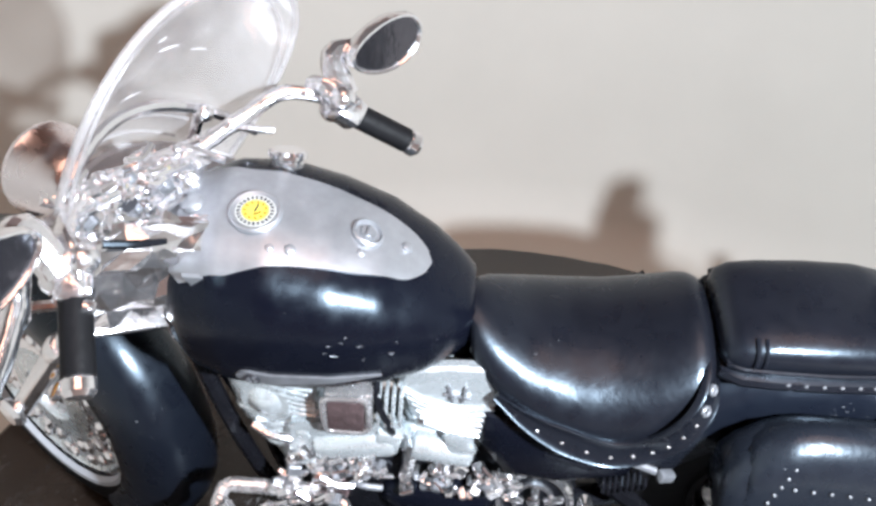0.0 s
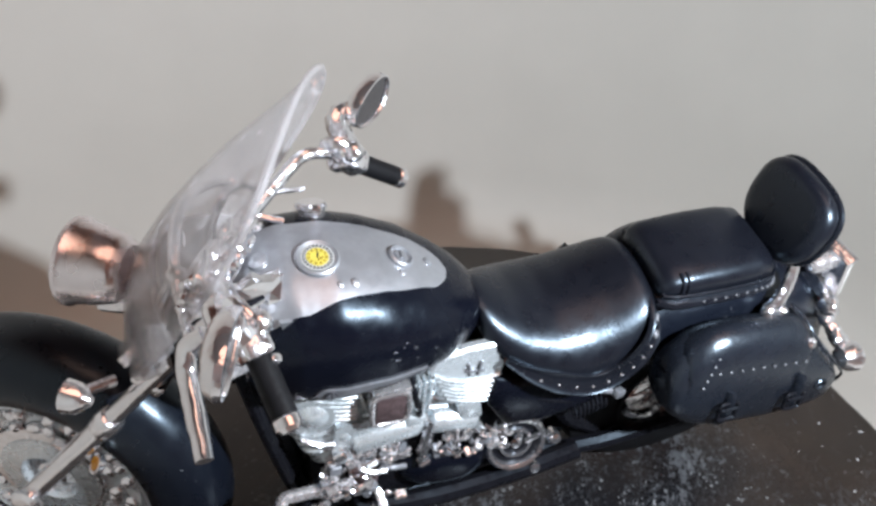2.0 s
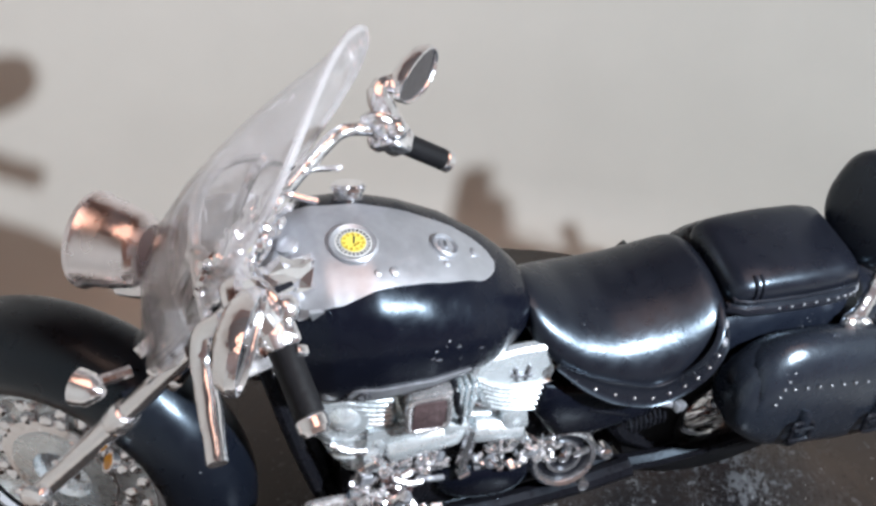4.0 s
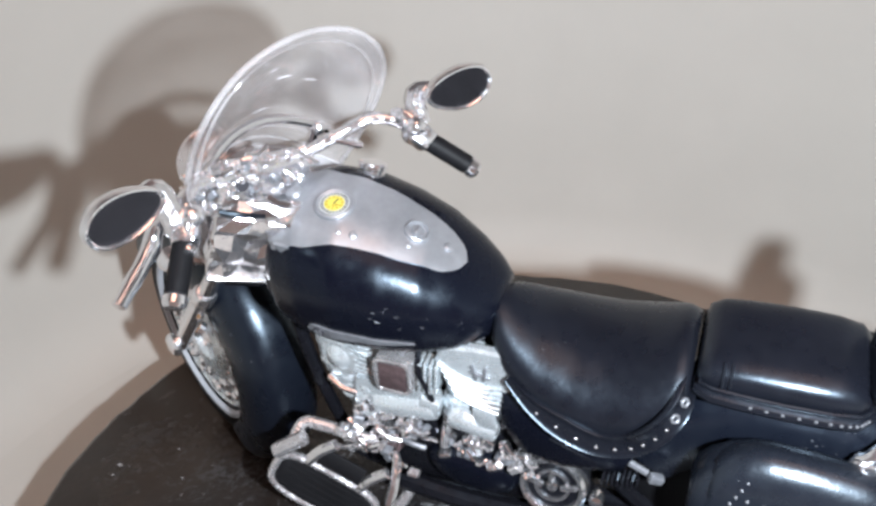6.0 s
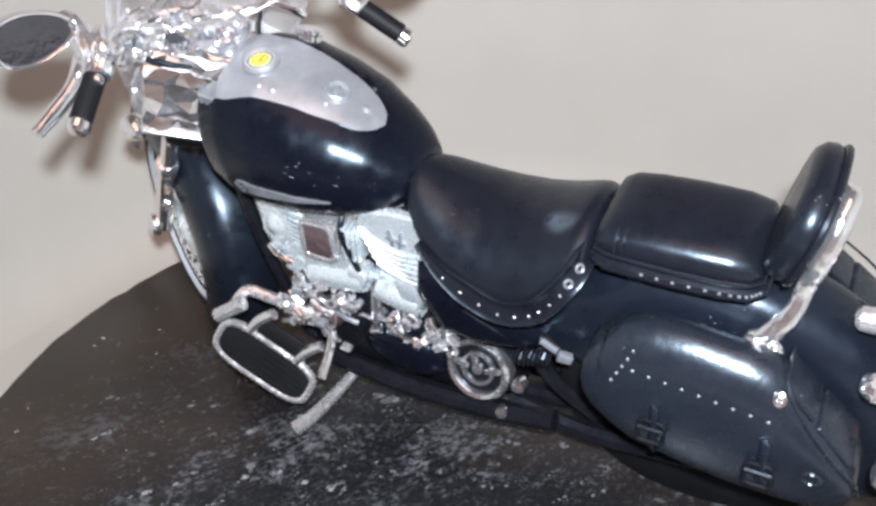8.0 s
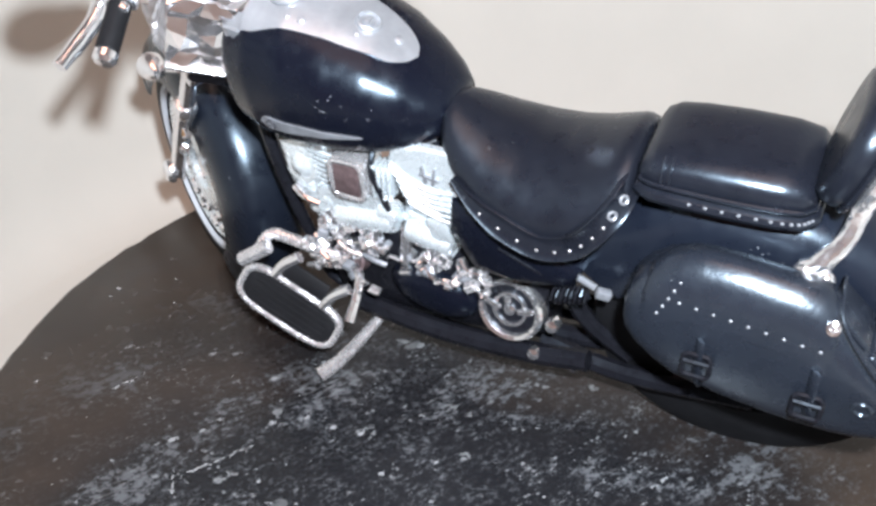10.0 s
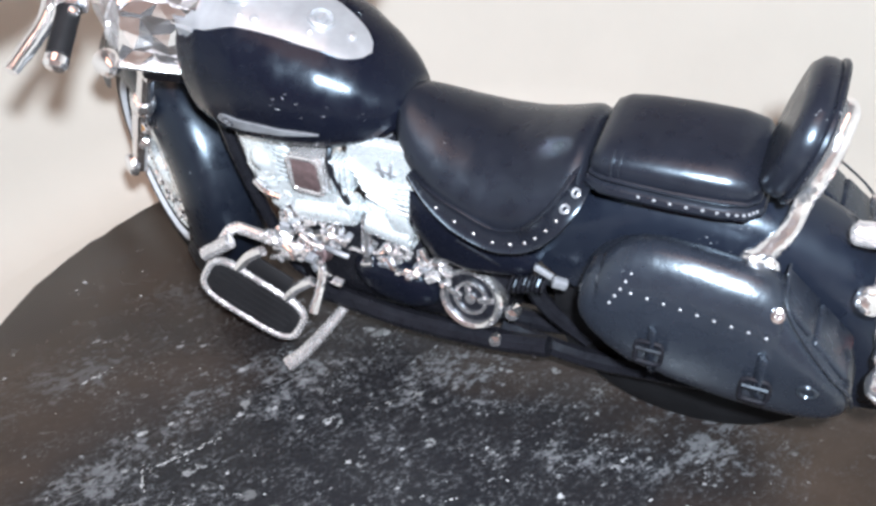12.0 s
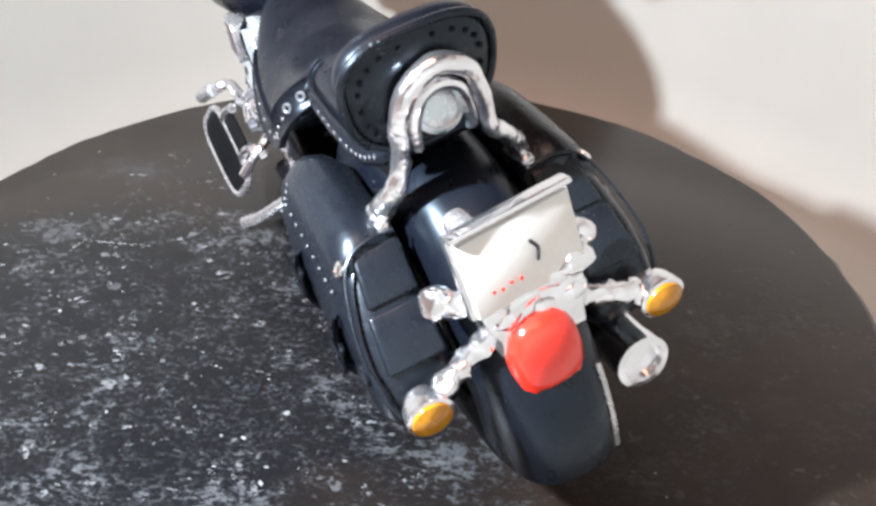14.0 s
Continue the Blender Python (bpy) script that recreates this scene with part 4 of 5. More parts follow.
part("plate_lip", rbox((0.0002, 0, 0.0061), (0.0026, 0.0176, 0.0009), 0.0004), M_CHROME, tailp, m=PL)
tailb = part("tail_bracket", loft([[Vector((x, sy * w + 0.0006, z + dz)) for sy, dz in ((-1, 0.0016), (-0.5, 0.0021), (0.0, 0.0017), (0.5, 0.0021), (1, 0.0016), (1, -0.0016), (-1, -0.0016))] for x, w, z in ((0.0850, 0.0074, 0.0572), (0.0878, 0.0078, 0.0550), (0.0896, 0.0072, 0.0527), (0.0908, 0.0060, 0.0498))]), M_CHROME, BIKE, "lumpy chrome tail bracket under the plate")
for y, z, s in ((-0.0050, 0.0560, 0.0016), (-0.0015, 0.0553, 0.0019), (0.0030, 0.0556, 0.0018), (0.0064, 0.0562, 0.0020), (0.0052, 0.0530, 0.0014), (-0.0040, 0.0530, 0.0015), (0.0010, 0.0533, 0.0012)):
    part("bracket_lump", lumpy(ball((0.0880 + (0.0560 - z) * 0.45, y + 0.0006, z), s * 1.2, 0.8, 1.5, 0.9, 14), 0.0007, 500), M_CHROME, tailb)
rt = random.Random(12)
lens = [(0.0104 * math.copysign(abs(math.cos(a)) ** 0.84, math.cos(a)) * (1.0 + 0.06 * math.sin(a)), 0.0092 * math.copysign(abs(math.sin(a)) ** 0.86, math.sin(a))) for a in [math.tau * q / 32 for q in range(32)]]
part("tail_light", loft([[Vector((x, y * s * 0.495 - 0.0002, 0.0462 + z * s * 0.76 + dz)) for y, z in lens] for x, s, dz in ((0.0886, 0.92, 0), (0.0896, 1.02, 0), (0.0916, 1.0, 0), (0.0930, 0.92, -0.0003), (0.0938, 0.74, -0.0005), (0.0942, 0.2, -0.0008))]), M_RED, BIKE, "bright red tail light lens", sharp=60)
for side in (-1, 1):
    tip = Vector((0.0908, 0.0004 + side * 0.0176, 0.0460))
    arm = part("indicator_arm", lumpy(tube([(0.0880, side * 0.0055, 0.0505), (0.0888, side * 0.0100, 0.0494), (0.0895, side * 0.0145, 0.0474), tip], [0.0019, 0.0015, 0.0017, 0.0019], 12, 9), 0.0007, 480, side), M_CHROME, BIKE, "chrome indicator on a bent stalk")
    part("indicator_body", lathe([(-0.0036, 0.0006), (-0.0030, 0.0022), (-0.0012, 0.0032), (0.0008, 0.0034), (0.0010, 0.0030)], tip, (1, 0, -0.1), 20), M_CHROME, arm)
    part("indicator_lens", lathe([(0.0006, 0.0029), (0.0014, 0.0028), (0.0020, 0.0018), (0.0022, 0.0002)], tip, (1, 0, -0.1), 18), M_AMBER, arm, "amber indicator lens")
    part("bag_guard", lumpy(join(tube([(0.0868, side * 0.0068, 0.0562), (0.0860, side * 0.0085, 0.0565), (0.0848, side * 0.0102, 0.0568)], 0.0017, 8, 3), ball((0.0845, side * 0.0106, 0.0568), 0.0024, 0.9, 1, 1), ball((0.0852, side * 0.0088, 0.0552), 0.0016)), 0.0006, 450, side), M_CHROME, BIKE, "chrome knob on a short stay")

# -- exhaust on the right --
pipe = part("muffler", tube([(-0.020, 0.0110, 0.0300), (0.000, 0.0140, 0.0240), (0.030, 0.0148, 0.0275), (0.055, 0.0145, 0.0310), (0.090, 0.0142, 0.0352)], [0.0026, 0.0030, 0.0040, 0.0040, 0.0038], 16, 5), M_SMOOTH, BIKE, "long chrome exhaust silencer")
part("muffler_mouth", lathe([(-0.002, 0.0040), (0.001, 0.0042), (0.0012, 0.0032), (-0.003, 0.0028)], (0.0905, 0.0142, 0.0352), (1, 0, 0.1), 20, True), M_SMOOTH, pipe)

# -- frame, engine and lower bits --
frame_p = part("frame", join(tube([(-0.040, 0, 0.078), (-0.036, 0, 0.060), (-0.030, 0, 0.035), (-0.026, 0, 0.018), (-0.010, 0, 0.0135), (0.030, 0, 0.0150), (0.050, 0, 0.0240)], 0.0022, 10, 5), tube([(-0.038, 0.0, 0.068), (-0.005, 0, 0.0615), (0.03, 0, 0.056), (0.06, 0, 0.057)], 0.003, 10, 4),
                               tube([(0.024, -0.006, 0.050), (0.030, -0.0055, 0.030), (0.040, -0.0050, 0.020)], 0.0018, 8, 4)), M_DARK, BIKE, "black tubular frame")
for side in (-1, 1):
    part("down_tube", tube([(-0.0385, side * 0.0022, 0.068), (-0.0345, side * 0.0055, 0.048), (-0.0300, side * 0.0065, 0.028), (-0.026, side * 0.0060, 0.018), (0.0, side * 0.0058, 0.0130), (0.032, side * 0.0055, 0.0150)], 0.0014, 9, 4), M_DARK, BIKE)
part("crankcase", loft([ring_section(x, w, zt, zb, 3.2, 28, 0.5) for x, w, zt, zb in ((-0.0265, 0.0050, 0.036, 0.020), (-0.024, 0.0066, 0.040, 0.0165), (-0.012, 0.0070, 0.043, 0.0155), (0.006, 0.0066, 0.043, 0.0155), (0.018, 0.0058, 0.040, 0.0165), (0.024, 0.0048, 0.036, 0.020))]), M_DARK, BIKE, "black crankcase", m=ASKEW)
cover = part("primary_cover", loft([[Vector((x, -0.0058 - d, z)) for x, z in [(0.0 + 0.0098 * q * math.copysign(abs(math.cos(a)) ** 0.8, math.cos(a)), 0.0276 + 0.0056 * q * math.sin(a) - 0.0012 * math.cos(a)) for a in [2 * math.pi * k / 40 for k in range(40)]]] for d, q in ((0, 1.0), (0.0014, 1.0), (0.0026, 0.90), (0.0036, 0.70), (0.0041, 0.45), (0.0042, 0.2))]), M_PAINT, BIKE, "black domed primary cover", sharp=60, m=ASKEW)
part("primary_rail", tube([(-0.0200, -0.0078, 0.0190), (0.0, -0.0078, 0.0168), (0.0200, -0.0072, 0.0172), (0.0330, -0.0070, 0.0195)], 0.0022, 9, 4), M_DARK, BIKE, m=ASKEW)
derby = part("derby_cover", lathe([(-0.002, 0.0070), (0.0008, 0.0070), (0.0016, 0.0064), (0.0014, 0.0056), (0.0004, 0.0053), (-0.002, 0.0053)], (0.0168, -0.0066, 0.0280), (-0.05, -1, 0.30), 36, True), M_CHROME, BIKE, "round chrome clutch cover with spokes", m=ASKEW)
part("derby_face", lathe([(-0.002, 0.0054), (0.0003, 0.0054), (0.0004, 0.0001)], (0.0168, -0.0066, 0.0280), (-0.05, -1, 0.30), 30), M_DARK, derby, m=ASKEW)
part("derby_ring", lathe([(0.0002, 0.0038), (0.0010, 0.0037), (0.0010, 0.0030), (0.0002, 0.0029)], (0.0168, -0.0066, 0.0280), (-0.05, -1, 0.30), 28, True), M_CHROME, derby, m=ASKEW)
part("derby_boss", lathe([(0.0, 0.0013), (0.0011, 0.0012), (0.0013, 0.0006), (0.0013, 0.0001)], (0.0168, -0.0066, 0.0280), (-0.05, -1, 0.30), 14), M_CHROME, derby, m=ASKEW)
for k in range(5):
    a = 2 * math.pi * k / 5 + 0.3
    part("derby_spoke", rbox((0.0168 + 0.0036 * math.cos(a), -0.0073 - 0.0010 * math.sin(a), 0.0280 + 0.0034 * math.sin(a)), (0.0036, 0.0012, 0.0013), 0.0004, pose(0, 0, 0, 0, -math.degrees(a), 0)), M_CHROME, derby, m=ASKEW)
# cylinders: smooth alloy barrels with shallow fins, the rear one with a ribbed rocker plate


def cylinder_head(x, lean):
    m = ASKEW @ Matrix.Translation((x, 0, 0.038)) @ pose(0, 0, 0, 0, lean, 0)
    c = part("cylinder", loft([[Vector((0.0072 * q * math.copysign(abs(math.cos(a)) ** 0.55, math.cos(a)), 0.0074 * q * math.copysign(abs(math.sin(a)) ** 0.55, math.sin(a)), z)) for a in [2 * math.pi * k / 36 for k in range(36)]] for z, q in ((0, 0.95), (0.004, 0.97), (0.0045, 1.03), (0.0052, 1.03), (0.0056, 0.97), (0.0066, 0.97), (0.0070, 1.03), (0.0077, 1.03), (0.0081, 0.97), (0.0092, 0.97), (0.0096, 1.04), (0.0103, 1.04), (0.0108, 0.98))]), M_ALLOY, BIKE, "alloy engine cylinder with shallow fins", m=m)
    part("rocker_box", loft([[Vector((0.0078 * q * math.copysign(abs(math.cos(a)) ** 0.6, math.cos(a)), 0.0080 * q * math.copysign(abs(math.sin(a)) ** 0.6, math.sin(a)), z)) for a in [2 * math.pi * k / 32 for k in range(32)]] for z, q in ((0.0108, 0.98), (0.0120, 1.02), (0.0150, 1.02), (0.0156, 0.97), (0.0176, 0.94), (0.0215, 0.88), (0.0222, 0.6))]), M_ALLOY, c, m=m)
    return c


cylinder_head(-0.0205, -18), cylinder_head(-0.0005, 14)
part("engine_web", loft([[Vector((x, y, z)) for x, z in ((-0.0225, 0.0500), (-0.0085, 0.0500), (-0.0065, 0.0440), (-0.0235, 0.0425))] for y in (-0.0080, -0.0092)]), M_ALLOY, BIKE, "smooth pale alloy panel", sharp=30, m=ASKEW)
part("intake_block", rbox((-0.0075, -0.0086, 0.0462), (0.0042, 0.0030, 0.0050), 0.0007, pose(0, 0, 0, 0, 16, 0)), M_ALLOY, BIKE, m=ASKEW)
part("intake_block", rbox((0.0040, -0.0082, 0.0462), (0.0048, 0.0030, 0.0060), 0.0008, pose(0, 0, 0, 0, -10, 0)), M_ALLOY, BIKE, m=ASKEW)
box_ = part("coil_box", rbox((-0.0128, -0.0093, 0.0560), (0.0072, 0.0050, 0.0088), 0.0007, pose(0, 0, 0, 0, 4, 0)), M_BRIGHT, BIKE, "small square chrome cover with a dull pinkish face", m=ASKEW)
part("dull_face", rbox((-0.0131, -0.0118, 0.0556), (0.0056, 0.0008, 0.0068), 0.0003, pose(0, 0, 0, 0, 4, 0)), M_COIL, box_, m=ASKEW)
part("box_frame", tube([(-0.0131 + 0.0034 * math.copysign(abs(math.cos(a)) ** 0.4, math.cos(a)), -0.0117, 0.0556 + 0.0040 * math.copysign(abs(math.sin(a)) ** 0.4, math.sin(a))) for a in [math.tau * k / 28 for k in range(28)]], 0.0006, 8, closed=True), M_BRIGHT, box_, m=ASKEW)
for q in range(4):
    part("box_rib", rbox((-0.0084 + 0.0011 * q, -0.0088, 0.0552), (0.0006, 0.0036, 0.0078), 0.0002, pose(0, 0, 0, 0, 4, 0)), M_ALLOY, box_, m=ASKEW)
for q in range(6):
    part("front_fin", tube([(-0.0248, -0.0078, 0.0578 - 0.0012 * q), (-0.0215, -0.0086, 0.0574 - 0.0012 * q), (-0.0185, -0.0086, 0.0570 - 0.0012 * q)], 0.00036, 6, 3), M_ALLOY, BIKE, m=ASKEW)
# pale rounded lifter blocks between the cylinders and the fittings
for x0, z0, x1, z1, r_ in ((-0.0195, 0.0432, -0.0060, 0.0452, 0.0034), (-0.0040, 0.0440, 0.0062, 0.0420, 0.0030), (-0.0222, 0.0462, -0.0196, 0.0470, 0.0024), (-0.0226, 0.0402, -0.0190, 0.0398, 0.0026)):
    d = Vector((x1 - x0, 0, z1 - z0))
    part("lifter_block", lathe([(0, r_ * 0.6), (0.0005, r_ * 0.92), (0.0012, r_), (d.length - 0.0012, r_), (d.length - 0.0005, r_ * 0.92), (d.length, r_ * 0.6)], (x0, -0.0072, z0), d, 20), M_ALLOY, BIKE, "pale rounded alloy lifter block", m=ASKEW)
horn = part("horn", lathe([(-0.003, 0.0034), (0, 0.0044), (0.0010, 0.0045), (0.0014, 0.0040), (0.0014, 0.0028), (0.0022, 0.0018), (0.0026, 0.0002)], (-0.0262, -0.0066, 0.0530), (-0.20, -1, 0.1), 24), M_ALLOY, BIKE, "round alloy horn", m=ASKEW)
part("horn_strip", tube([(-0.0290, -0.0082, 0.0476), (-0.0260, -0.0092, 0.0462), (-0.0230, -0.0090, 0.0452)], 0.0007, 7, 3), M_SMOOTH, horn, m=ASKEW)
rock = part("rocker_plate", loft([[Vector((0.0024 + x * q, -0.0078 - d, 0.0568 + z * q)) for x, z in ((-0.0078, 0.0030), (-0.0066, 0.0068), (0.0000, 0.0078), (0.0050, 0.0078), (0.0074, 0.0020), (0.0064, -0.0042), (0.0010, -0.0066), (-0.0054, -0.0040))] for d, q in ((0, 1.0), (0.0012, 1.0), (0.0018, 0.94))]), M_ALLOY, BIKE, "ribbed bright rocker side plate", sharp=30, m=ASKEW)
for q in range(6):
    part("plate_rib", tube([(-0.0046 + 0.0006 * q, -0.0098, 0.0596 - 0.0015 * q), (-0.0012 + 0.0005 * q, -0.0099, 0.0572 - 0.0013 * q), (0.0040 + 0.0002 * q, -0.0099, 0.0556 - 0.0012 * q), (0.0090 - 0.0004 * q, -0.0098, 0.0562 - 0.0014 * q)], 0.00036, 6, 5), M_ALLOY, rock, m=ASKEW)
for dx in (-0.0010, 0.0010):
    part("plate_mark", rbox((0.0034 + dx, -0.0099, 0.0592), (0.0005, 0.0005, 0.0036), 0.0001, pose(0, 0, 0, 0, dx * 9000, 0)), M_BADGE, rock, m=ASKEW)
part("plate_mark", rbox((0.0034, -0.0099, 0.0588), (0.0040, 0.0005, 0.0005), 0.0001, pose(0, 0, 0, 0, 12, 0)), M_BADGE, rock, m=ASKEW)
rnd = random.Random(4)
FINISH = (M_CHROME, M_BRIGHT, M_SMOOTH, M_BRIGHT, M_SMOOTH, M_CHROME, M_BADGE)
for k in range(84):
    f = rnd.random()
    x = -0.0245 + 0.0375 * f
    z = 0.0385 - 0.0040 * f + rnd.uniform(-0.0034, 0.0040)
    y = -0.0074 - 0.0022 * rnd.random()
    if k % 4 == 0:
        r_ = rnd.uniform(0.0006, 0.0009)
        part("engine_bolt", lathe([(0, r_), (0.0008, r_), (0.0011, r_ * 0.6), (0.0009, r_ * 0.3), (0.0009, r_ * 0.1)], (x, y, z), (rnd.uniform(-0.4, 0.4), -1, rnd.uniform(0, 0.6)), 6), FINISH[k % 7], BIKE, m=ASKEW)
    elif k % 4 < 3:
        part("engine_fitting", rbox((x, y, z), (0.0010 + 0.0018 * rnd.random(), 0.0022, 0.0010 + 0.0012 * rnd.random()), 0.00025, pose(0, 0, 0, rnd.uniform(-30, 30), rnd.uniform(-45, 45), rnd.uniform(-20, 20)), seg=1), FINISH[k % 7], BIKE, m=ASKEW)
    else:
        part("engine_pipe", tube([(x - 0.0014, y, z + rnd.uniform(-0.0016, 0.0016)), (x, y - 0.0007, z), (x + 0.0014, y, z + rnd.uniform(-0.0016, 0.0016))], 0.00045, 6, 3), FINISH[k % 7], BIKE, m=ASKEW)
# crowded linkage between the footboard and the engine
for q in range(34):
    c = Vector((rnd.uniform(-0.0265, -0.0105), rnd.uniform(-0.0130, -0.0095), rnd.uniform(0.0290, 0.0385)))
    if q % 3 == 0:
        part("linkage_lug", rbox(c, (rnd.uniform(0.0012, 0.0028), 0.0020, rnd.uniform(0.0010, 0.0022)), 0.0003, pose(0, 0, 0, rnd.uniform(-40, 40), rnd.uniform(-60, 60), 0), seg=1), FINISH[q % 7], BIKE, m=ASKEW)
    elif q % 3 == 1:
        part("linkage_rod", tube([c + Vector((-0.0026, 0.0006, rnd.uniform(-0.002, 0.002))), c, c + Vector((0.0026, 0.0004, rnd.uniform(-0.002, 0.002)))], 0.0006, 7, 3), FINISH[q % 7], BIKE, m=ASKEW)
    else:
        part("linkage_bolt", lumpy(ball(c, 0.0009, 1, 0.8, 1, 8), 0.0004, 700, q), FINISH[q % 7], BIKE, m=ASKEW)
part("gear_cover", lathe([(-0.002, 0.0034), (0.0006, 0.0034), (0.0010, 0.0029), (0.0007, 0.0024), (0.0010, 0.0012), (0.0011, 0.0001)], (-0.0177, -0.0088, 0.0322), (-0.1, -1, 0.35), 22), M_COIL, BIKE, "round coppery side cover", m=ASKEW)
for x0, z0, x1, z1 in ((-0.0215, 0.044, -0.0185, 0.036), (-0.0035, 0.045, -0.0050, 0.035), (0.0010, 0.045, 0.0020, 0.035), (-0.0105, 0.045, -0.0115, 0.036)):
    part("pushrod_tube", tube([(x0, -0.0084, z0), (x1, -0.0086, z1)], 0.0012, 8), M_CHROME, BIKE, m=ASKEW)
part("cable", tube([(-0.0086, -0.0078, 0.0620), (-0.0084, -0.0104, 0.0580), (-0.0074, -0.0102, 0.0530), (-0.0066, -0.0096, 0.0490), (-0.0070, -0.0080, 0.0460)], 0.0006, 6, 5), M_DARK, BIKE, "thin black cable", m=ASKEW)
# oil tank, side cover, shock spring, passenger peg and pivot bolts
part("side_cover", loft([[Vector((0.0190 + x * s, -0.0066 - d, 0.0468 + z * s)) for x, z in ((-0.0115, 0.0090), (0.0030, 0.0060), (0.0135, -0.0010), (0.0120, -0.0050), (0.0, -0.0075), (-0.0080, -0.0060), (-0.0125, 0.0020))] for d, s in ((0, 1.0), (0.0030, 1.0), (0.0044, 0.92), (0.0050, 0.7))]), M_PAINT, BIKE, "gloss black side cover under the saddle", sharp=50, m=ASKEW)
# thin bead shaped after the highlight on the side cover's lower edge
part("cover_edge_glint", tube([(0.0170, -0.0116, 0.0478), (0.0230, -0.0116, 0.0452), (0.0290, -0.0108, 0.0420)], [0.00025, 0.0004, 0.0002], 7, 4), M_DARK, BIKE, m=ASKEW)
coil = [(0.0270 + 0.0065 * t / 60, -0.0102 - 0.0016 * math.cos(t * 0.75), 0.0385 + 0.0022 * t / 60 + 0.0016 * math.sin(t * 0.75)) for t in range(61)]
part("shock_spring", tube(coil, 0.00030, 6), M_DARK, BIKE, "small dark coil spring", m=ASKEW)
peg = part("passenger_peg", rbox((0.0365, -0.0108, 0.0425), (0.0028, 0.0018, 0.0018), 0.0004, pose(0, 0, 0, 0, 20, 20)), M_BADGE, BIKE, "folded chrome passenger peg", m=ASKEW)
part("peg_stem", tube([(0.0280, -0.0085, 0.0442), (0.0350, -0.0104, 0.0430)], 0.0007, 8), M_BADGE, peg, m=ASKEW)
for x, y, z in ((0.0258, -0.0078, 0.0274), (0.0221, -0.0082, 0.0185)):
    part("pivot_bolt", lathe([(-0.002, 0.0014), (0, 0.0015), (0.0008, 0.0012), (0.0010, 0.0002)], (x, y, z), (0, -1, 0.35), 14), M_SMOOTH, BIKE, m=ASKEW)
part("swing_arm", join(tube([(0.022, -0.0068, 0.0190), (0.040, -0.0078, 0.0175), (0.064, -0.0082, 0.0215)], 0.0020, 8, 4), tube([(0.022, 0.0068, 0.0190), (0.040, 0.0078, 0.0175), (0.064, 0.0082, 0.0215)], 0.0020, 8, 4)), M_DARK, BIKE, "black swing arm")
part("belt_guard", tube([(0.0250, -0.0086, 0.0168), (0.0300, -0.0090, 0.0150)], 0.0006, 7), M_SMOOTH, BIKE)
part("under_bag_stay", tube([(0.0530, -0.0150, 0.0372), (0.0610, -0.0176, 0.0362), (0.0680, -0.0176, 0.0358)], 0.0008, 8, 4), M_SMOOTH, BIKE, "thin chrome stay under the bag")

# -- footboards, levers and kickstand --


def footboard(side):
    """A rubber-topped footboard in a rounded chrome rim. side -1: the left."""
    u = Vector((0.878, side * 0.012, -0.479)).normalized()
    v = Vector((0.45, -side * 0.47, 0.59))
    v = (v - u * v.dot(u)).normalized() * -side
    m = Matrix((u, v, u.cross(v))).transposed().to_4x4()
    m.translation = (-0.0291, side * 0.0216, 0.0256)
    out = [(0.0116 * math.copysign(abs(math.cos(a)) ** 0.55, math.cos(a)), 0.0046 * math.copysign(abs(math.sin(a)) ** 0.55, math.sin(a))) for a in [2 * math.pi * k / 36 for k in range(36)]]
    b = part("footboard", tube([(x, y, 0) for x, y in out], 0.0009, 8, 0, closed=True), M_BRIGHT, BIKE, "chrome-rimmed footboard with a black rubber pad", m=m)
    part("rubber_pad", loft([[(x * s, y * s, z) for x, y in out] for z, s in ((-0.0006, 0.95), (0.0002, 0.96), (0.0006, 0.90))]), M_RUBBER, b, m=m)
    for k in range(5):
        part("pad_rib", rbox((0, -0.0028 + 0.0014 * k, 0.0007), (0.0180, 0.0004, 0.0003), 0.0001), M_RUBBER, b, m=m)
    part("heel_plate", rbox((0.0005, -side * 0.0076, 0.0008), (0.0100, 0.0040, 0.0008), 0.0003), M_RUBBER, b, "black plate behind the footboard", m=m)
    for x in (-0.0060, 0.0060):
        part("footboard_bracket", tube([(x, -side * 0.0045, 0.0), (x + 0.001, -side * 0.0085, 0.0012), (x + 0.003, -side * 0.0120, 0.0020)], 0.0012, 8, 3), M_CHROME, b, m=m)
    return b


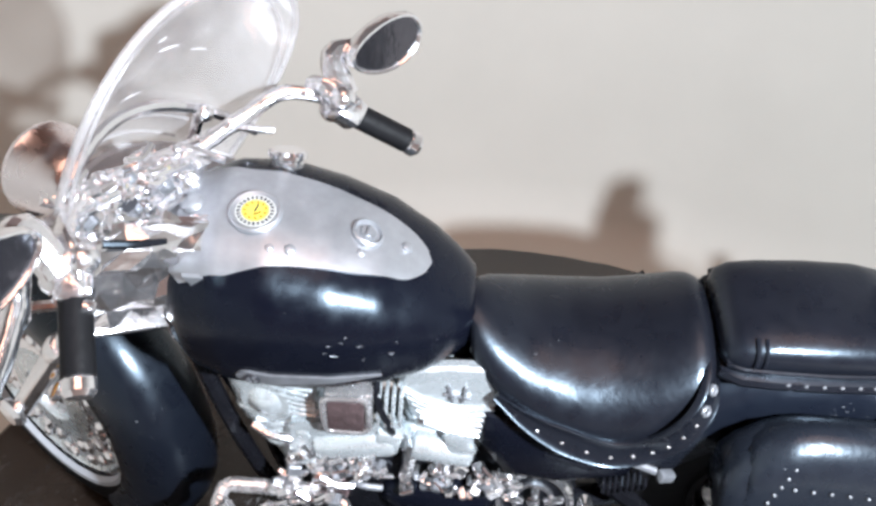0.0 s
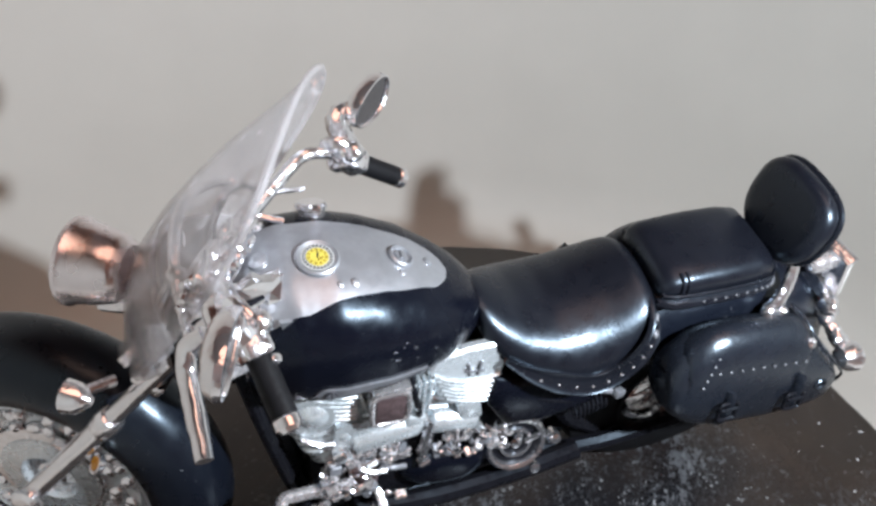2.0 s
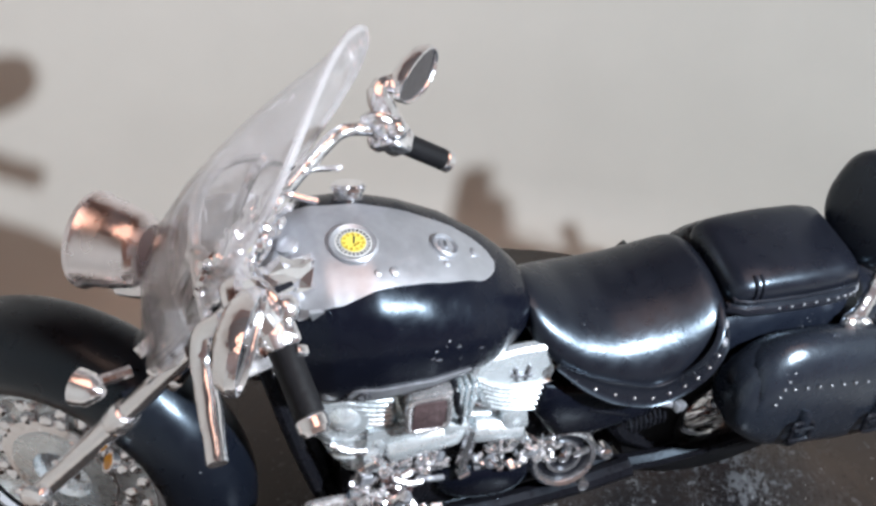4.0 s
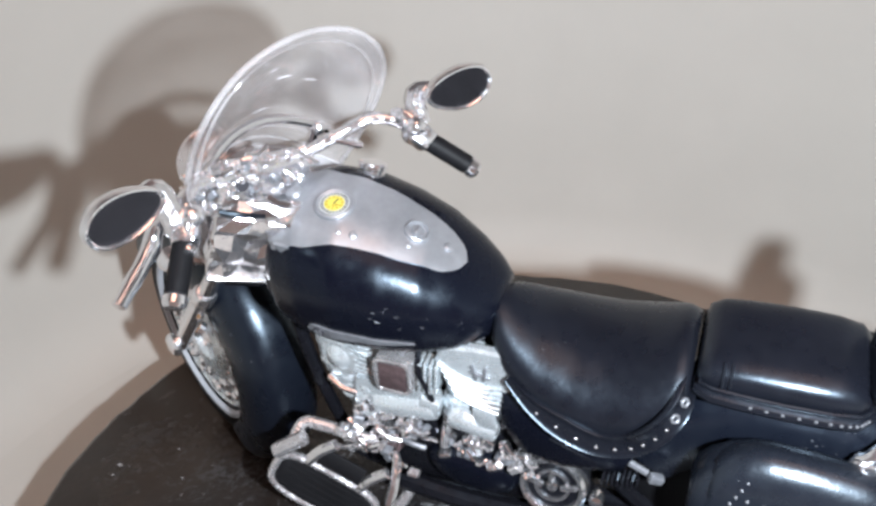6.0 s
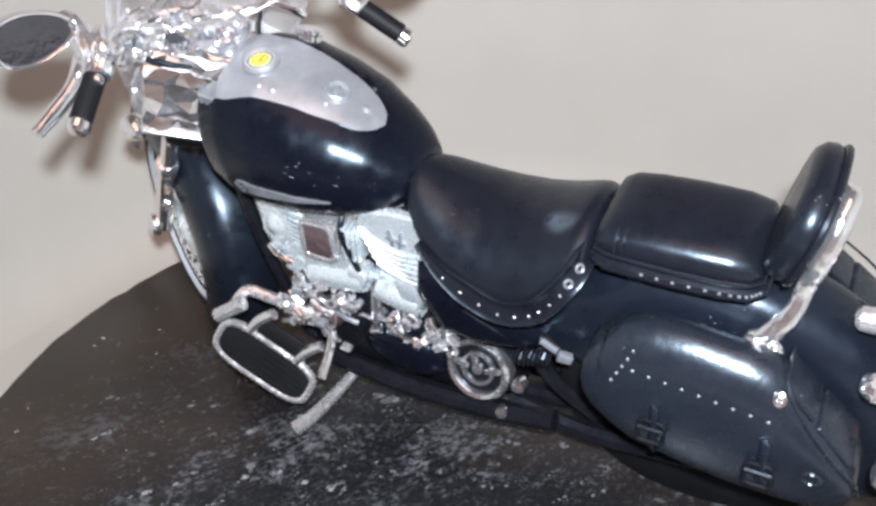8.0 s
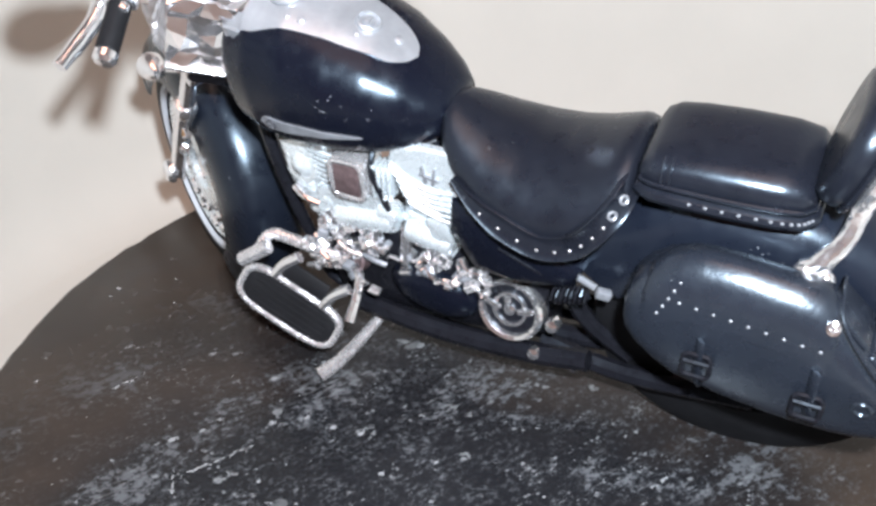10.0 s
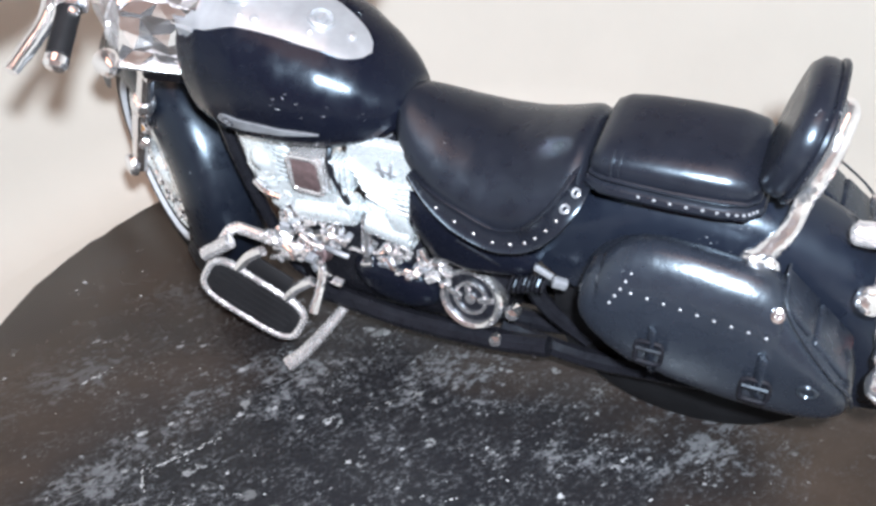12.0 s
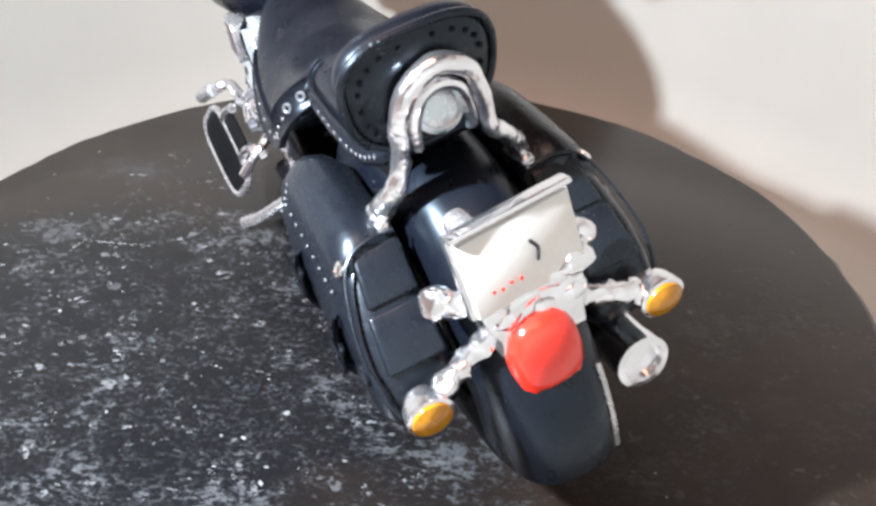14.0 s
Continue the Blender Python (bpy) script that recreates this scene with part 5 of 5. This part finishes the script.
footboard(-1), footboard(1)
part("shift_lever", join(tube([(-0.0345, -0.0180, 0.0362), (-0.0340, -0.0134, 0.0374), (-0.0300, -0.0122, 0.0364), (-0.0256, -0.0115, 0.0349), (-0.0200, -0.0100, 0.0325)], 0.0013, 10, 4), tube([(-0.0378, -0.0196, 0.0343), (-0.0320, -0.0172, 0.0378)], 0.0016, 10)), M_BRIGHT, BIKE, "chrome heel and toe shift lever", m=ASKEW)
part("heel_lever", tube([(-0.0185, -0.0092, 0.0310), (-0.0151, -0.0110, 0.0300), (-0.0142, -0.0150, 0.0270), (-0.0145, -0.0182, 0.0235)], [0.0011, 0.0010, 0.0010, 0.0012], 8, 4), M_CHROME, BIKE, m=ASKEW)
part("kickstand", tube([(-0.0138, -0.0060, 0.0155), (-0.0165, -0.0108, 0.0120), (-0.0205, -0.0165, 0.0075), (-0.0239, -0.0205, 0.0052)], [0.0011, 0.0013, 0.0015, 0.0017], 10, 4), M_BRIGHT, BIKE, "chrome kickstand resting on the stone", m=ASKEW)

# -- front end, built in the steering's frame --
fw = wheel(BIKE, STEER @ Matrix.Translation((0.0012, 0, -0.0008)), 0.0296, 0.0055, 0.0207, 20, M_WHITEWALL, "black rubber tyre with a pale sidewall ring")
part("brake_disc", lathe([(-0.0050, 0.0120), (-0.0044, 0.0120), (-0.0044, 0.0070), (-0.0050, 0.0070)], (0, 0, 0), (0, 1, 0), 36, True), M_SPOKE, fw, m=STEER)


part("wheel_face", lathe([(-0.0030, 0.0200), (-0.0044, 0.0198), (-0.0050, 0.0190), (-0.0044, 0.0182), (-0.0038, 0.0150), (-0.0040, 0.0112), (-0.0052, 0.0106), (-0.0056, 0.0060), (-0.0040, 0.0050), (-0.0030, 0.0050)], (0.0012, 0, -0.0008), (0, 1, 0), 48, True), M_ALLOY, fw, "dimpled silver wheel face", m=STEER)
for r_, n_, s_ in ((0.0168, 24, 0.0013), (0.0136, 19, 0.0014), (0.0108, 12, 0.0009)):
    for k in range(n_):
        a = 2 * math.pi * (k + 0.3 * math.sin(k * 2.3)) / n_
        part("spoke_nipple", lumpy(ball((0.0012 + r_ * math.cos(a), -0.0044, -0.0008 + r_ * math.sin(a)), s_, 1.1, 0.7, 1.1, 10), 0.0004, 700, k), M_CHROME, fw, m=STEER)


def fender_front():
    return arc_fender(0.0350, 0.0088, 0.0115, -16, 178, 48, (0.0012, 0, 0))


# angles run from the rear, over the top, to the front; tipped forward along the fork
part("front_fender", fender_front(), M_FENDER, BIKE, "deep gloss black front mudguard", sharp=60, m=STEER @ pose(0, 0, 0, 0, -6, 0))
for side in (-1, 1):
    leg = part("fork_leg", tube([(0, side * 0.0100, -0.002), (0, side * 0.0100, 0.030), (0, side * 0.0096, 0.032), (0, side * 0.0094, 0.045), (0, side * 0.0092, 0.0560)], [0.0020, 0.0022, 0.0018, 0.0018, 0.0018], 14), M_SMOOTH, BIKE, "chrome telescopic fork leg", m=STEER)
    part("fork_collar", lathe([(0, 0.0022), (0.001, 0.0027), (0.004, 0.0027), (0.005, 0.0022)], (0, side * 0.0098, 0.0300), (0, 0, 1), 16), M_CHROME, leg, m=STEER)
    part("axle_cap", lathe([(0, 0.0030), (0.0010, 0.0030), (0.0018, 0.0022), (0.0020, 0.0003)], (0, side * 0.0118, 0), (0, side, 0), 14), M_CHROME, leg, m=STEER)
    part("reflector_cup", lathe([(-0.0012, 0.0008), (-0.0008, 0.0018), (0.0004, 0.0020), (0.0004, 0.0015)], (0.0040, side * 0.0112, 0.0222), (-0.85, side * 0.55, 0.1), 14), M_CHROME, leg, m=STEER)
    part("reflector", lathe([(0.0002, 0.0016), (0.0005, 0.0013), (0.0006, 0.0002)], (0.0040, side * 0.0112, 0.0222), (-0.85, side * 0.55, 0.1), 14), M_AMBER, leg, "small amber reflector", m=STEER)
    # auxiliary lamp stalk and turn signal
    arm = part("front_signal_arm", tube([(-0.0040, side * 0.0085, 0.0420), (-0.0070, side * 0.0125, 0.0400)], 0.0010, 8), M_CHROME, BIKE, m=STEER)
    part("front_signal", lathe([(-0.003, 0.0008), (-0.001, 0.0026), (0.0014, 0.0030), (0.0022, 0.0020), (0.0024, 0.0002)], Vector((-0.0075, side * 0.0140, 0.0395)), FWD, 16), M_CHROME, arm, m=STEER)
part("fork_brace", join(rbox((-0.0035, 0, 0.0690), (0.0050, 0.0190, 0.0026), 0.0012), rbox((0.0, 0, 0.0480), (0.0058, 0.0215, 0.0030), 0.0008)), M_CHROME, BIKE, "chrome fork yokes", m=STEER)
part("steering_head", tube([(0.0040, 0, 0.0440), (0.0040, 0, 0.0560)], 0.0030, 14), M_DARK, BIKE, m=STEER)
part("headlamp_cowl", loft([[Vector((x, y * s, z)) for y, z in ((-0.0085, 0.046), (-0.0105, 0.056), (-0.009, 0.066), (0.009, 0.066), (0.0105, 0.056), (0.0085, 0.046))] for x, s in ((-0.0042, 1.0), (-0.0060, 0.95), (-0.0072, 0.7))]), M_CHROME, BIKE, "chrome cowl between the fork legs", m=STEER)
HLC = Vector((-0.0205, 0, 0.0510))
lamp = part("headlamp", lathe([(-0.0092, 0.0020), (-0.0088, 0.0044), (-0.0078, 0.0054), (-0.0070, 0.0058), (-0.0040, 0.0066), (-0.0008, 0.0070), (0.0002, 0.0076), (0.0010, 0.0075), (0.0010, 0.0067)], HLC, FWD, 36), M_LAMP, BIKE, "round chrome headlamp", m=STEER)
part("headlamp_lens", lathe([(0.0002, 0.0068), (0.0012, 0.0060), (0.0019, 0.0036), (0.0021, 0.0003)], HLC, FWD, 32), M_CLEAR, lamp, m=STEER)
part("headlamp_bracket", tube([(-0.0075, 0, 0.0560), (-0.0110, 0, 0.0500), (-0.0140, 0, 0.0470)], 0.0024, 10, 4), M_CHROME, lamp, m=STEER)

# windscreen
WS_Z = [0.0445, 0.0490, 0.0560, 0.0640, 0.0720, 0.0800, 0.0870, 0.0930, 0.0980, 0.1015, 0.1040, 0.1055]
WS_W = [0.0075, 0.0108, 0.0141, 0.0167, 0.0184, 0.0193, 0.0195, 0.0188, 0.0167, 0.0136, 0.0094, 0.0033]
WS_D = [0.0030, 0.0060, 0.0095, 0.0110, 0.0110, 0.0100, 0.0085, 0.0065, 0.0042, 0.0024, 0.0009, 0.0001]
WS_FOOT = Vector((-0.0043, 0, 0.0445))
# the screen sits a little askew on its foot
WS_M = STEER @ Matrix.Translation(WS_FOOT + Vector((0.0003, -0.0001, 0))) @ pose(0, 0, 0, 0, 0, 2.96) @ pose(0, 0, 0, -1.62, 0, 0) @ pose(0, 0, 0, 0, 1.29, 0) @ Matrix.Diagonal((1, 1, 0.981, 1)) @ Matrix.Translation(-WS_FOOT)


def ws_x(y, z):
    """The screen's forward bulge: deepest in its lower half, its edges swept back."""
    w, d = float(np.interp(z, WS_Z, WS_W)), float(np.interp(z, WS_Z, WS_D))
    return -0.0148 + (0.106 - z) * 0.17 + 9.2 * w * w - d * (1 - (y / w) ** 2)


def screen():
    bm = bmesh.new()
    grids = []
    zs = sorted(WS_Z + [(a + b) / 2 for a, b in zip(WS_Z, WS_Z[1:])])
    for off in (0.0, 0.0007):
        g = []
        for z, w in zip(zs, np.interp(zs, WS_Z, WS_W)):
            row = []
            for j in range(25):
                y = w * (-1 + j / 12)
                row.append(bm.verts.new((ws_x(y, z) + off, y, z)))
            g.append(row)
        grids.append(g)
    a, b = grids
    rows, cols = len(zs), 25
    for i in range(rows - 1):
        for j in range(cols - 1):
            bm.faces.new((a[i][j], a[i][j + 1], a[i + 1][j + 1], a[i + 1][j]))
            bm.faces.new((b[i][j], b[i + 1][j], b[i + 1][j + 1], b[i][j + 1]))
        for j in (0, cols - 1):
            bm.faces.new((a[i][j], a[i + 1][j], b[i + 1][j], b[i][j]))
    for i in (0, rows - 1):
        for j in range(cols - 1):
            bm.faces.new((a[i][j], b[i][j], b[i][j + 1], a[i][j + 1]))
    return bm


ws = part("windscreen", screen(), M_CLEAR, BIKE, "tall clear plastic windscreen", sharp=50, m=WS_M)


def ws_point(y, z, lift=0.0012):
    return Vector((ws_x(y, z) + lift, y, z))


rim_pts = [ws_point(-w, z, 0.0003) for z, w in zip(WS_Z, WS_W)] + [ws_point(w, z, 0.0003) for z, w in list(zip(WS_Z, WS_W))[::-1]]
part("screen_rim", tube(rim_pts, 0.00052, 8, 3), M_FROST, ws, "milky polished edge of the windscreen", m=WS_M)
part("screen_lip", tube([p + (Vector((p.x + 0.001, 0, 0.078)) - p) * 0.085 for p in rim_pts[:10]], 0.00022, 6, 3), M_CLEAR, ws, m=WS_M)
part("screen_border", tube([p + (Vector((p.x + 0.001, 0, 0.078)) - p) * 0.10 for p in rim_pts[4:20]], 0.00020, 6, 3), M_CLEAR, ws, m=WS_M)
part("screen_brace", tube([ws_point(y, 0.0760 - 9 * y * y, 0.0016) for y in np.linspace(-0.0185, 0.0185, 15)], 0.0009, 8), M_SMOOTH, ws, m=WS_M)
for side in (-1, 1):
    part("screen_stay", tube([ws_point(side * 0.0120, 0.0745, 0.0016), ws_point(side * 0.0115, 0.0640, 0.0030), (-0.001, side * 0.0105, 0.0560)], 0.0009, 8, 4), M_SMOOTH, ws, m=WS_M)
    part("stay_knob", ball(ws_point(side * 0.0120, 0.0745, 0.0020), 0.0016), M_CHROME, ws, m=WS_M)



def foot_fn(u, v):
    w = float(np.interp(u, WS_Z, WS_W)) * 0.97
    return ws_point(w * v, u, 0.0016), Vector((1, 0, 0.17)).normalized()


part("screen_foot", patch(foot_fn, [float(z) for z in np.linspace(0.0452, 0.0665, 12)], [q / 10 for q in range(-10, 11)], 0.0006), M_MILK, ws, "thick milky foot of the windscreen", m=WS_M)
for side in (-1, 1):
    foot = [ws_point(side * y, z, 0.0010) for y, z in ((0.0020, 0.0452), (0.0075, 0.0455), (0.0110, 0.0492), (0.0145, 0.0560), (0.0165, 0.0622), (0.0130, 0.0640), (0.0105, 0.0580), (0.0075, 0.0535), (0.0040, 0.0515), (0.0015, 0.0510))]
    part("screen_bracket", tube(foot, 0.0007, 8, 4), M_FROST, ws, "clear plastic mounting bracket of the windscreen", m=WS_M)
    for y0, z0, y1, z1 in ((0.0050, 0.0455, 0.0045, 0.0515), (0.0100, 0.0480, 0.0080, 0.0540), (0.0150, 0.0570, 0.0110, 0.0590)):
        part("bracket_rib", tube([ws_point(side * y0, z0, 0.0011), ws_point(side * y1, z1, 0.0011)], 0.0006, 7), M_FROST, ws, m=WS_M)
# milky streaks laid on the screen as reflections of the chrome
rw = random.Random(17)
for q in range(6):
    y0, z0 = rw.uniform(-0.0125, 0.0125), rw.uniform(0.0700, 0.0960)
    dy, dz = rw.uniform(0.0010, 0.0034), rw.uniform(-0.0008, 0.0008)
    part("screen_glint", tube([ws_point(y0 + dy * f, z0 + dz * f + 0.0003 * math.sin(3 * f), 0.00075) for f in (0, 0.25, 0.5, 0.75, 1)], [0.00004, 0.00010, 0.00014, 0.00010, 0.00004], 5), M_MILK, ws, m=WS_M)
for q, (z0, r_) in enumerate(((0.0668, 0.0130), (0.0692, 0.0150), (0.0722, 0.0165), (0.0742, 0.0120))):
    part("moulded_rib", tube([ws_point(y, z0 - 11 * y * y + 0.12 * y * (q - 1.5), 0.0009) for y in np.linspace(-r_, r_ * 0.7, 15)], 0.00022, 6), M_FROST, ws, m=WS_M)

# handlebar and controls
half_bar = [(-0.0052, 0.0, 0.0762), (-0.0052, 0.0065, 0.0774), (-0.0049, 0.0125, 0.0806), (-0.0043, 0.0175, 0.0834), (-0.0012, 0.0212, 0.0850), (0.0040, 0.0242, 0.0853)]
bar_path = [(x, -y, z) for x, y, z in half_bar[:0:-1]] + half_bar
hb = part("handlebar", lumpy(tube(bar_path, 0.0011, 12, 12), 0.00016, 420), M_CHROME, BIKE, "chrome pull-back handlebar", m=STEER)
part("riser", join(tube([(-0.0046, -0.0045, 0.0700), (-0.0046, -0.0045, 0.0770)], 0.0017, 10), tube([(-0.0046, 0.0045, 0.0690), (-0.0046, 0.0045, 0.0760)], 0.0017, 10)), M_CHROME, hb, m=STEER)
for side in (-1, 1):
    g0, g1 = Vector((0.0040, side * 0.0240, 0.0853)), Vector((0.0128, side * 0.0303, 0.0846))
    d = (g1 - g0).normalized()
    part("grip", tube([g0, g0 + d * 0.0003, g1 - d * 0.002], [0.0012, 0.0018, 0.0018], 14), M_RUBBER, hb, "black rubber hand grip", m=STEER)
    part("grip_end", lathe([(0, 0.0016), (0.0004, 0.0019), (0.0016, 0.0019), (0.0022, 0.0014), (0.0023, 0.0002)], g1 - d * 0.002, d, 12), M_SMOOTH, hb, m=STEER)
    part("switch_box", join(rbox(g0 - d * 0.0012, (0.0040, 0.0040, 0.0044), 0.0008, pose(0, 0, 0, 20, 10, side * 30)), rbox(g0 - d * 0.0032 + Vector((-0.0015, 0, 0.0008)), (0.0032, 0.0036, 0.0030), 0.0006), ball(g0 - d * 0.0010 + Vector((-0.0020, 0, -0.0020)), 0.0021), ball(g0 - d * 0.0036 + Vector((0.0006, 0, 0.0022)), 0.0019)), M_CHROME, hb, m=STEER)
    part("lever_clamp", lumpy(loft([[g0 - d * u + Vector((-0.0010, 0, 0.0006)) + Vector((x * k, 0, z * k)) for x, z in [(math.cos(a), math.sin(a)) for a in [math.tau * j / 14 for j in range(14)]]] for u, k in ((0.0000, 0.0010), (0.0006, 0.0025), (0.0030, 0.0029), (0.0052, 0.0024), (0.0066, 0.0012))]), 0.0005, 380, side), M_CHROME, hb, "lumpy chrome clamp at the root of the lever", sharp=60, m=STEER)
    for q in range(6):
        part("switch_knob", rbox(g0 - d * rnd.uniform(-0.0004, 0.0050) + Vector((rnd.uniform(-0.0024, 0.0018), rnd.uniform(-0.0012, 0.0012), rnd.uniform(-0.0022, 0.0028))), (0.0014, 0.0016, 0.0013), 0.0004, pose(0, 0, 0, rnd.uniform(0, 90), rnd.uniform(0, 90), 0)), M_CHROME, hb, m=STEER)
    reach = [(-0.0024, 0.0238, 0.0822), (-0.0027, 0.0245, 0.0785), (0.0002, 0.0268, 0.0762), (0.0036, 0.0310, 0.0762), (0.0070, 0.0354, 0.0762)] if side < 0 else [(-0.0012, 0.0236, 0.0834), (0.0020, 0.0252, 0.0828), (0.0056, 0.0274, 0.0824), (0.0086, 0.0294, 0.0822)]
    part("lever", lumpy(tube([(x, side * y, z) for x, y, z in reach], [0.0011, 0.0015, 0.0016, 0.0013, 0.0012] if side < 0 else [0.0011, 0.0009, 0.0008, 0.0007], 12, 6), 0.0002, 350), M_SMOOTH, hb, "chrome hand lever", m=STEER)
    mc = Vector((-0.0010, side * 0.0318, 0.0912))
    nrm = Vector((0.80, side * -0.18, 0.50)).normalized()
    q = nrm.to_track_quat("Z", "Y")
    mm = Matrix.Translation(mc) @ q.to_matrix().to_4x4()
    along = (mm.to_3x3().inverted() @ Vector((0.35, side * 1.0, 0.25))).to_2d()
    ang = math.atan2(along.y, along.x)
    ell = [(0.0068 * math.cos(a), 0.0042 * math.sin(a) * (1 + 0.18 * math.cos(a))) for a in [2 * math.pi * k / 32 for k in range(32)]]
    ell = [(x * math.cos(ang) - y * math.sin(ang), x * math.sin(ang) + y * math.cos(ang)) for x, y in ell]
    mir = part("mirror", loft([[(x * s, y * s, z) for x, y in ell] for z, s in ((-0.0026, 0.2), (-0.0024, 0.6), (-0.0014, 0.92), (-0.0002, 1.03), (0.0008, 1.0), (0.0009, 0.94), (0.0006, 0.89), (0.0002, 0.88), (0.0002, 0.1))]), M_CHROME, BIKE, "oval chrome rear-view mirror with a dull glass", m=STEER @ mm)
    part("mirror_glass", loft([[(x * 0.89, y * 0.89, z) for x, y in ell] for z in (0.0002, 0.0004)]), M_DULLMIRROR, mir, m=STEER @ mm)
    part("mirror_stem", tube([g0 + Vector((-0.0028, 0, 0.0010)), Vector((-0.0040, side * 0.0250, 0.0885)), mc - q @ Vector((0, 0, 0.0020)) - Vector((0, side * 0.003, 0))], [0.0021, 0.0018, 0.0012], 10, 4), M_CHROME, mir, m=STEER)
for k, (y0, z0) in enumerate(((-0.006, 0.075), (0.006, 0.075), (0.002, 0.074))):
    part("control_cable", tube([(-0.001, y0 * 2.4, 0.081), (-0.006, y0 * 1.4, 0.078), (-0.004, y0, 0.068), (0.002, y0 * 0.5, 0.060)], 0.0005, 6, 4), M_SMOOTH, hb, m=STEER)
# crowded chrome castings round the steering head
SHROUD_M = STEER @ Matrix.Translation((0.0040, -0.0073, 0.0698)) @ pose(0, 0, 0, 0, 0, -27.6)
YOKE_M = STEER @ Matrix.Translation((-0.0052, -0.0045, 0.0762)) @ pose(0, 0, 0, -12, -10, 0)


def shroud():
    """A faceted chrome cover over the fork's upper legs, like crumpled foil."""
    bm = rbox((0, 0, 0), (0.0050, 0.0160, 0.0140), 0)
    bmesh.ops.subdivide_edges(bm, edges=bm.edges[:], cuts=5, use_grid_fill=True)
    r_ = random.Random(31)
    for v in bm.verts:
        v.co += Vector((r_.uniform(-1, 1) * 0.0009, r_.uniform(-1, 1) * 0.0007, r_.uniform(-1, 1) * 0.0005))
        v.co.x -= 0.33 * v.co.z
    bmesh.ops.triangulate(bm, faces=bm.faces[:])
    return bm


fs = part("fork_shroud", shroud(), M_SMOOTH, BIKE, "faceted chrome shroud round the fork", sharp=5, m=SHROUD_M)
part("shroud_lip", lumpy(rbox((0.0030, 0, -0.0070), (0.0056, 0.0166, 0.0011), 0.0004), 0.0002, 500), M_BRIGHT, fs, m=SHROUD_M)
# dark tube drawn as the shade in the gap above the shroud
part("shroud_gap_line", tube([(-0.0012, -0.0082, 0.0074), (-0.0008, -0.0045, 0.0075), (-0.0010, -0.0004, 0.0072)], [0.0006, 0.0006, 0.0004], 8, 4), M_DARK, fs, m=SHROUD_M)
part("shroud_wing", loft([[(0.0036 + x, 0.0040 + y, z) for x, y, z in ((0.0, -0.0030, 0.0060), (0.0012, 0.0052, 0.0050), (0.0022, 0.0052, -0.0040))], [(0.0030 + x, 0.0040 + y, z) for x, y, z in ((0.0, -0.0030, 0.0060), (0.0012, 0.0052, 0.0050), (0.0022, 0.0052, -0.0040))]]), M_SILVER, fs, m=SHROUD_M)
# filler block added to darken the pale gap between shroud and fender
part("shroud_gap_filler", rbox((0.0020, 0.0012, -0.0108), (0.0042, 0.0110, 0.0070), 0.0010), M_DARK, fs, "black filler block added under the fork shroud", m=SHROUD_M)
yoke = part("yoke_casting", lumpy(join(rbox((0, 0, 0), (0.0040, 0.0230, 0.0066), 0.0010, seg=3), rbox((0.0012, 0, -0.0034), (0.0044, 0.0220, 0.0012), 0.0004)), 0.0003, 420), M_CHROME, BIKE, "bright casting with small fittings on the steering head", m=YOKE_M)
for q in range(78):
    face = q % 3
    if face == 2:       # on the left flank
        c, n = Vector((rnd.uniform(-0.0015, 0.0015), -0.0116, rnd.uniform(-0.0028, 0.0028))), Vector((0.2, -1, 0.2))
    elif face == 1:     # on top
        c, n = Vector((rnd.uniform(-0.0018, 0.0016), rnd.uniform(-0.0110, 0.0110), 0.0034)), Vector((0.3, 0, 1))
    else:               # towards the rider
        c, n = Vector((0.0020, rnd.uniform(-0.0110, 0.0110), rnd.uniform(-0.0026, 0.0028))), Vector((1, 0, 0.3))
    kind_ = rnd.random()
    if kind_ < 0.35:
        r_ = rnd.uniform(0.0006, 0.0012)
        part("yoke_bolt", lathe([(-0.0008, r_), (0.0004, r_ * 1.05), (0.0008, r_ * 0.7), (0.0005, r_ * 0.4), (0.0005, r_ * 0.05)], c, n + Vector((rnd.uniform(-0.4, 0.4), rnd.uniform(-0.4, 0.4), 0)), 9), M_SMOOTH, yoke, m=YOKE_M)
    elif kind_ < 0.75:
        part("yoke_lug", rbox(c, (rnd.uniform(0.0008, 0.0018), rnd.uniform(0.0010, 0.0030), rnd.uniform(0.0008, 0.0022)), 0.0003, pose(0, 0, 0, rnd.uniform(-35, 35), rnd.uniform(-35, 35), 0), seg=1), FINISH[q % 7], yoke, m=YOKE_M)
    else:
        part("yoke_link", tube([c + Vector((rnd.uniform(-0.001, 0.001), -0.0022, rnd.uniform(-0.0015, 0.0015))), c + n * 0.0005, c + Vector((rnd.uniform(-0.001, 0.001), 0.0022, rnd.uniform(-0.0015, 0.0015)))], 0.0005, 7, 3), M_SMOOTH, yoke, m=YOKE_M)
# raised black disc painted as the dark inside of a hole
part("yoke_hole_shade", lathe([(0, 0.0012), (0.0005, 0.0011), (0.0005, 0.0001)], (0.0022, -0.0042, 0.0008), (1, 0, 0.2), 12), M_INK, yoke, m=YOKE_M)
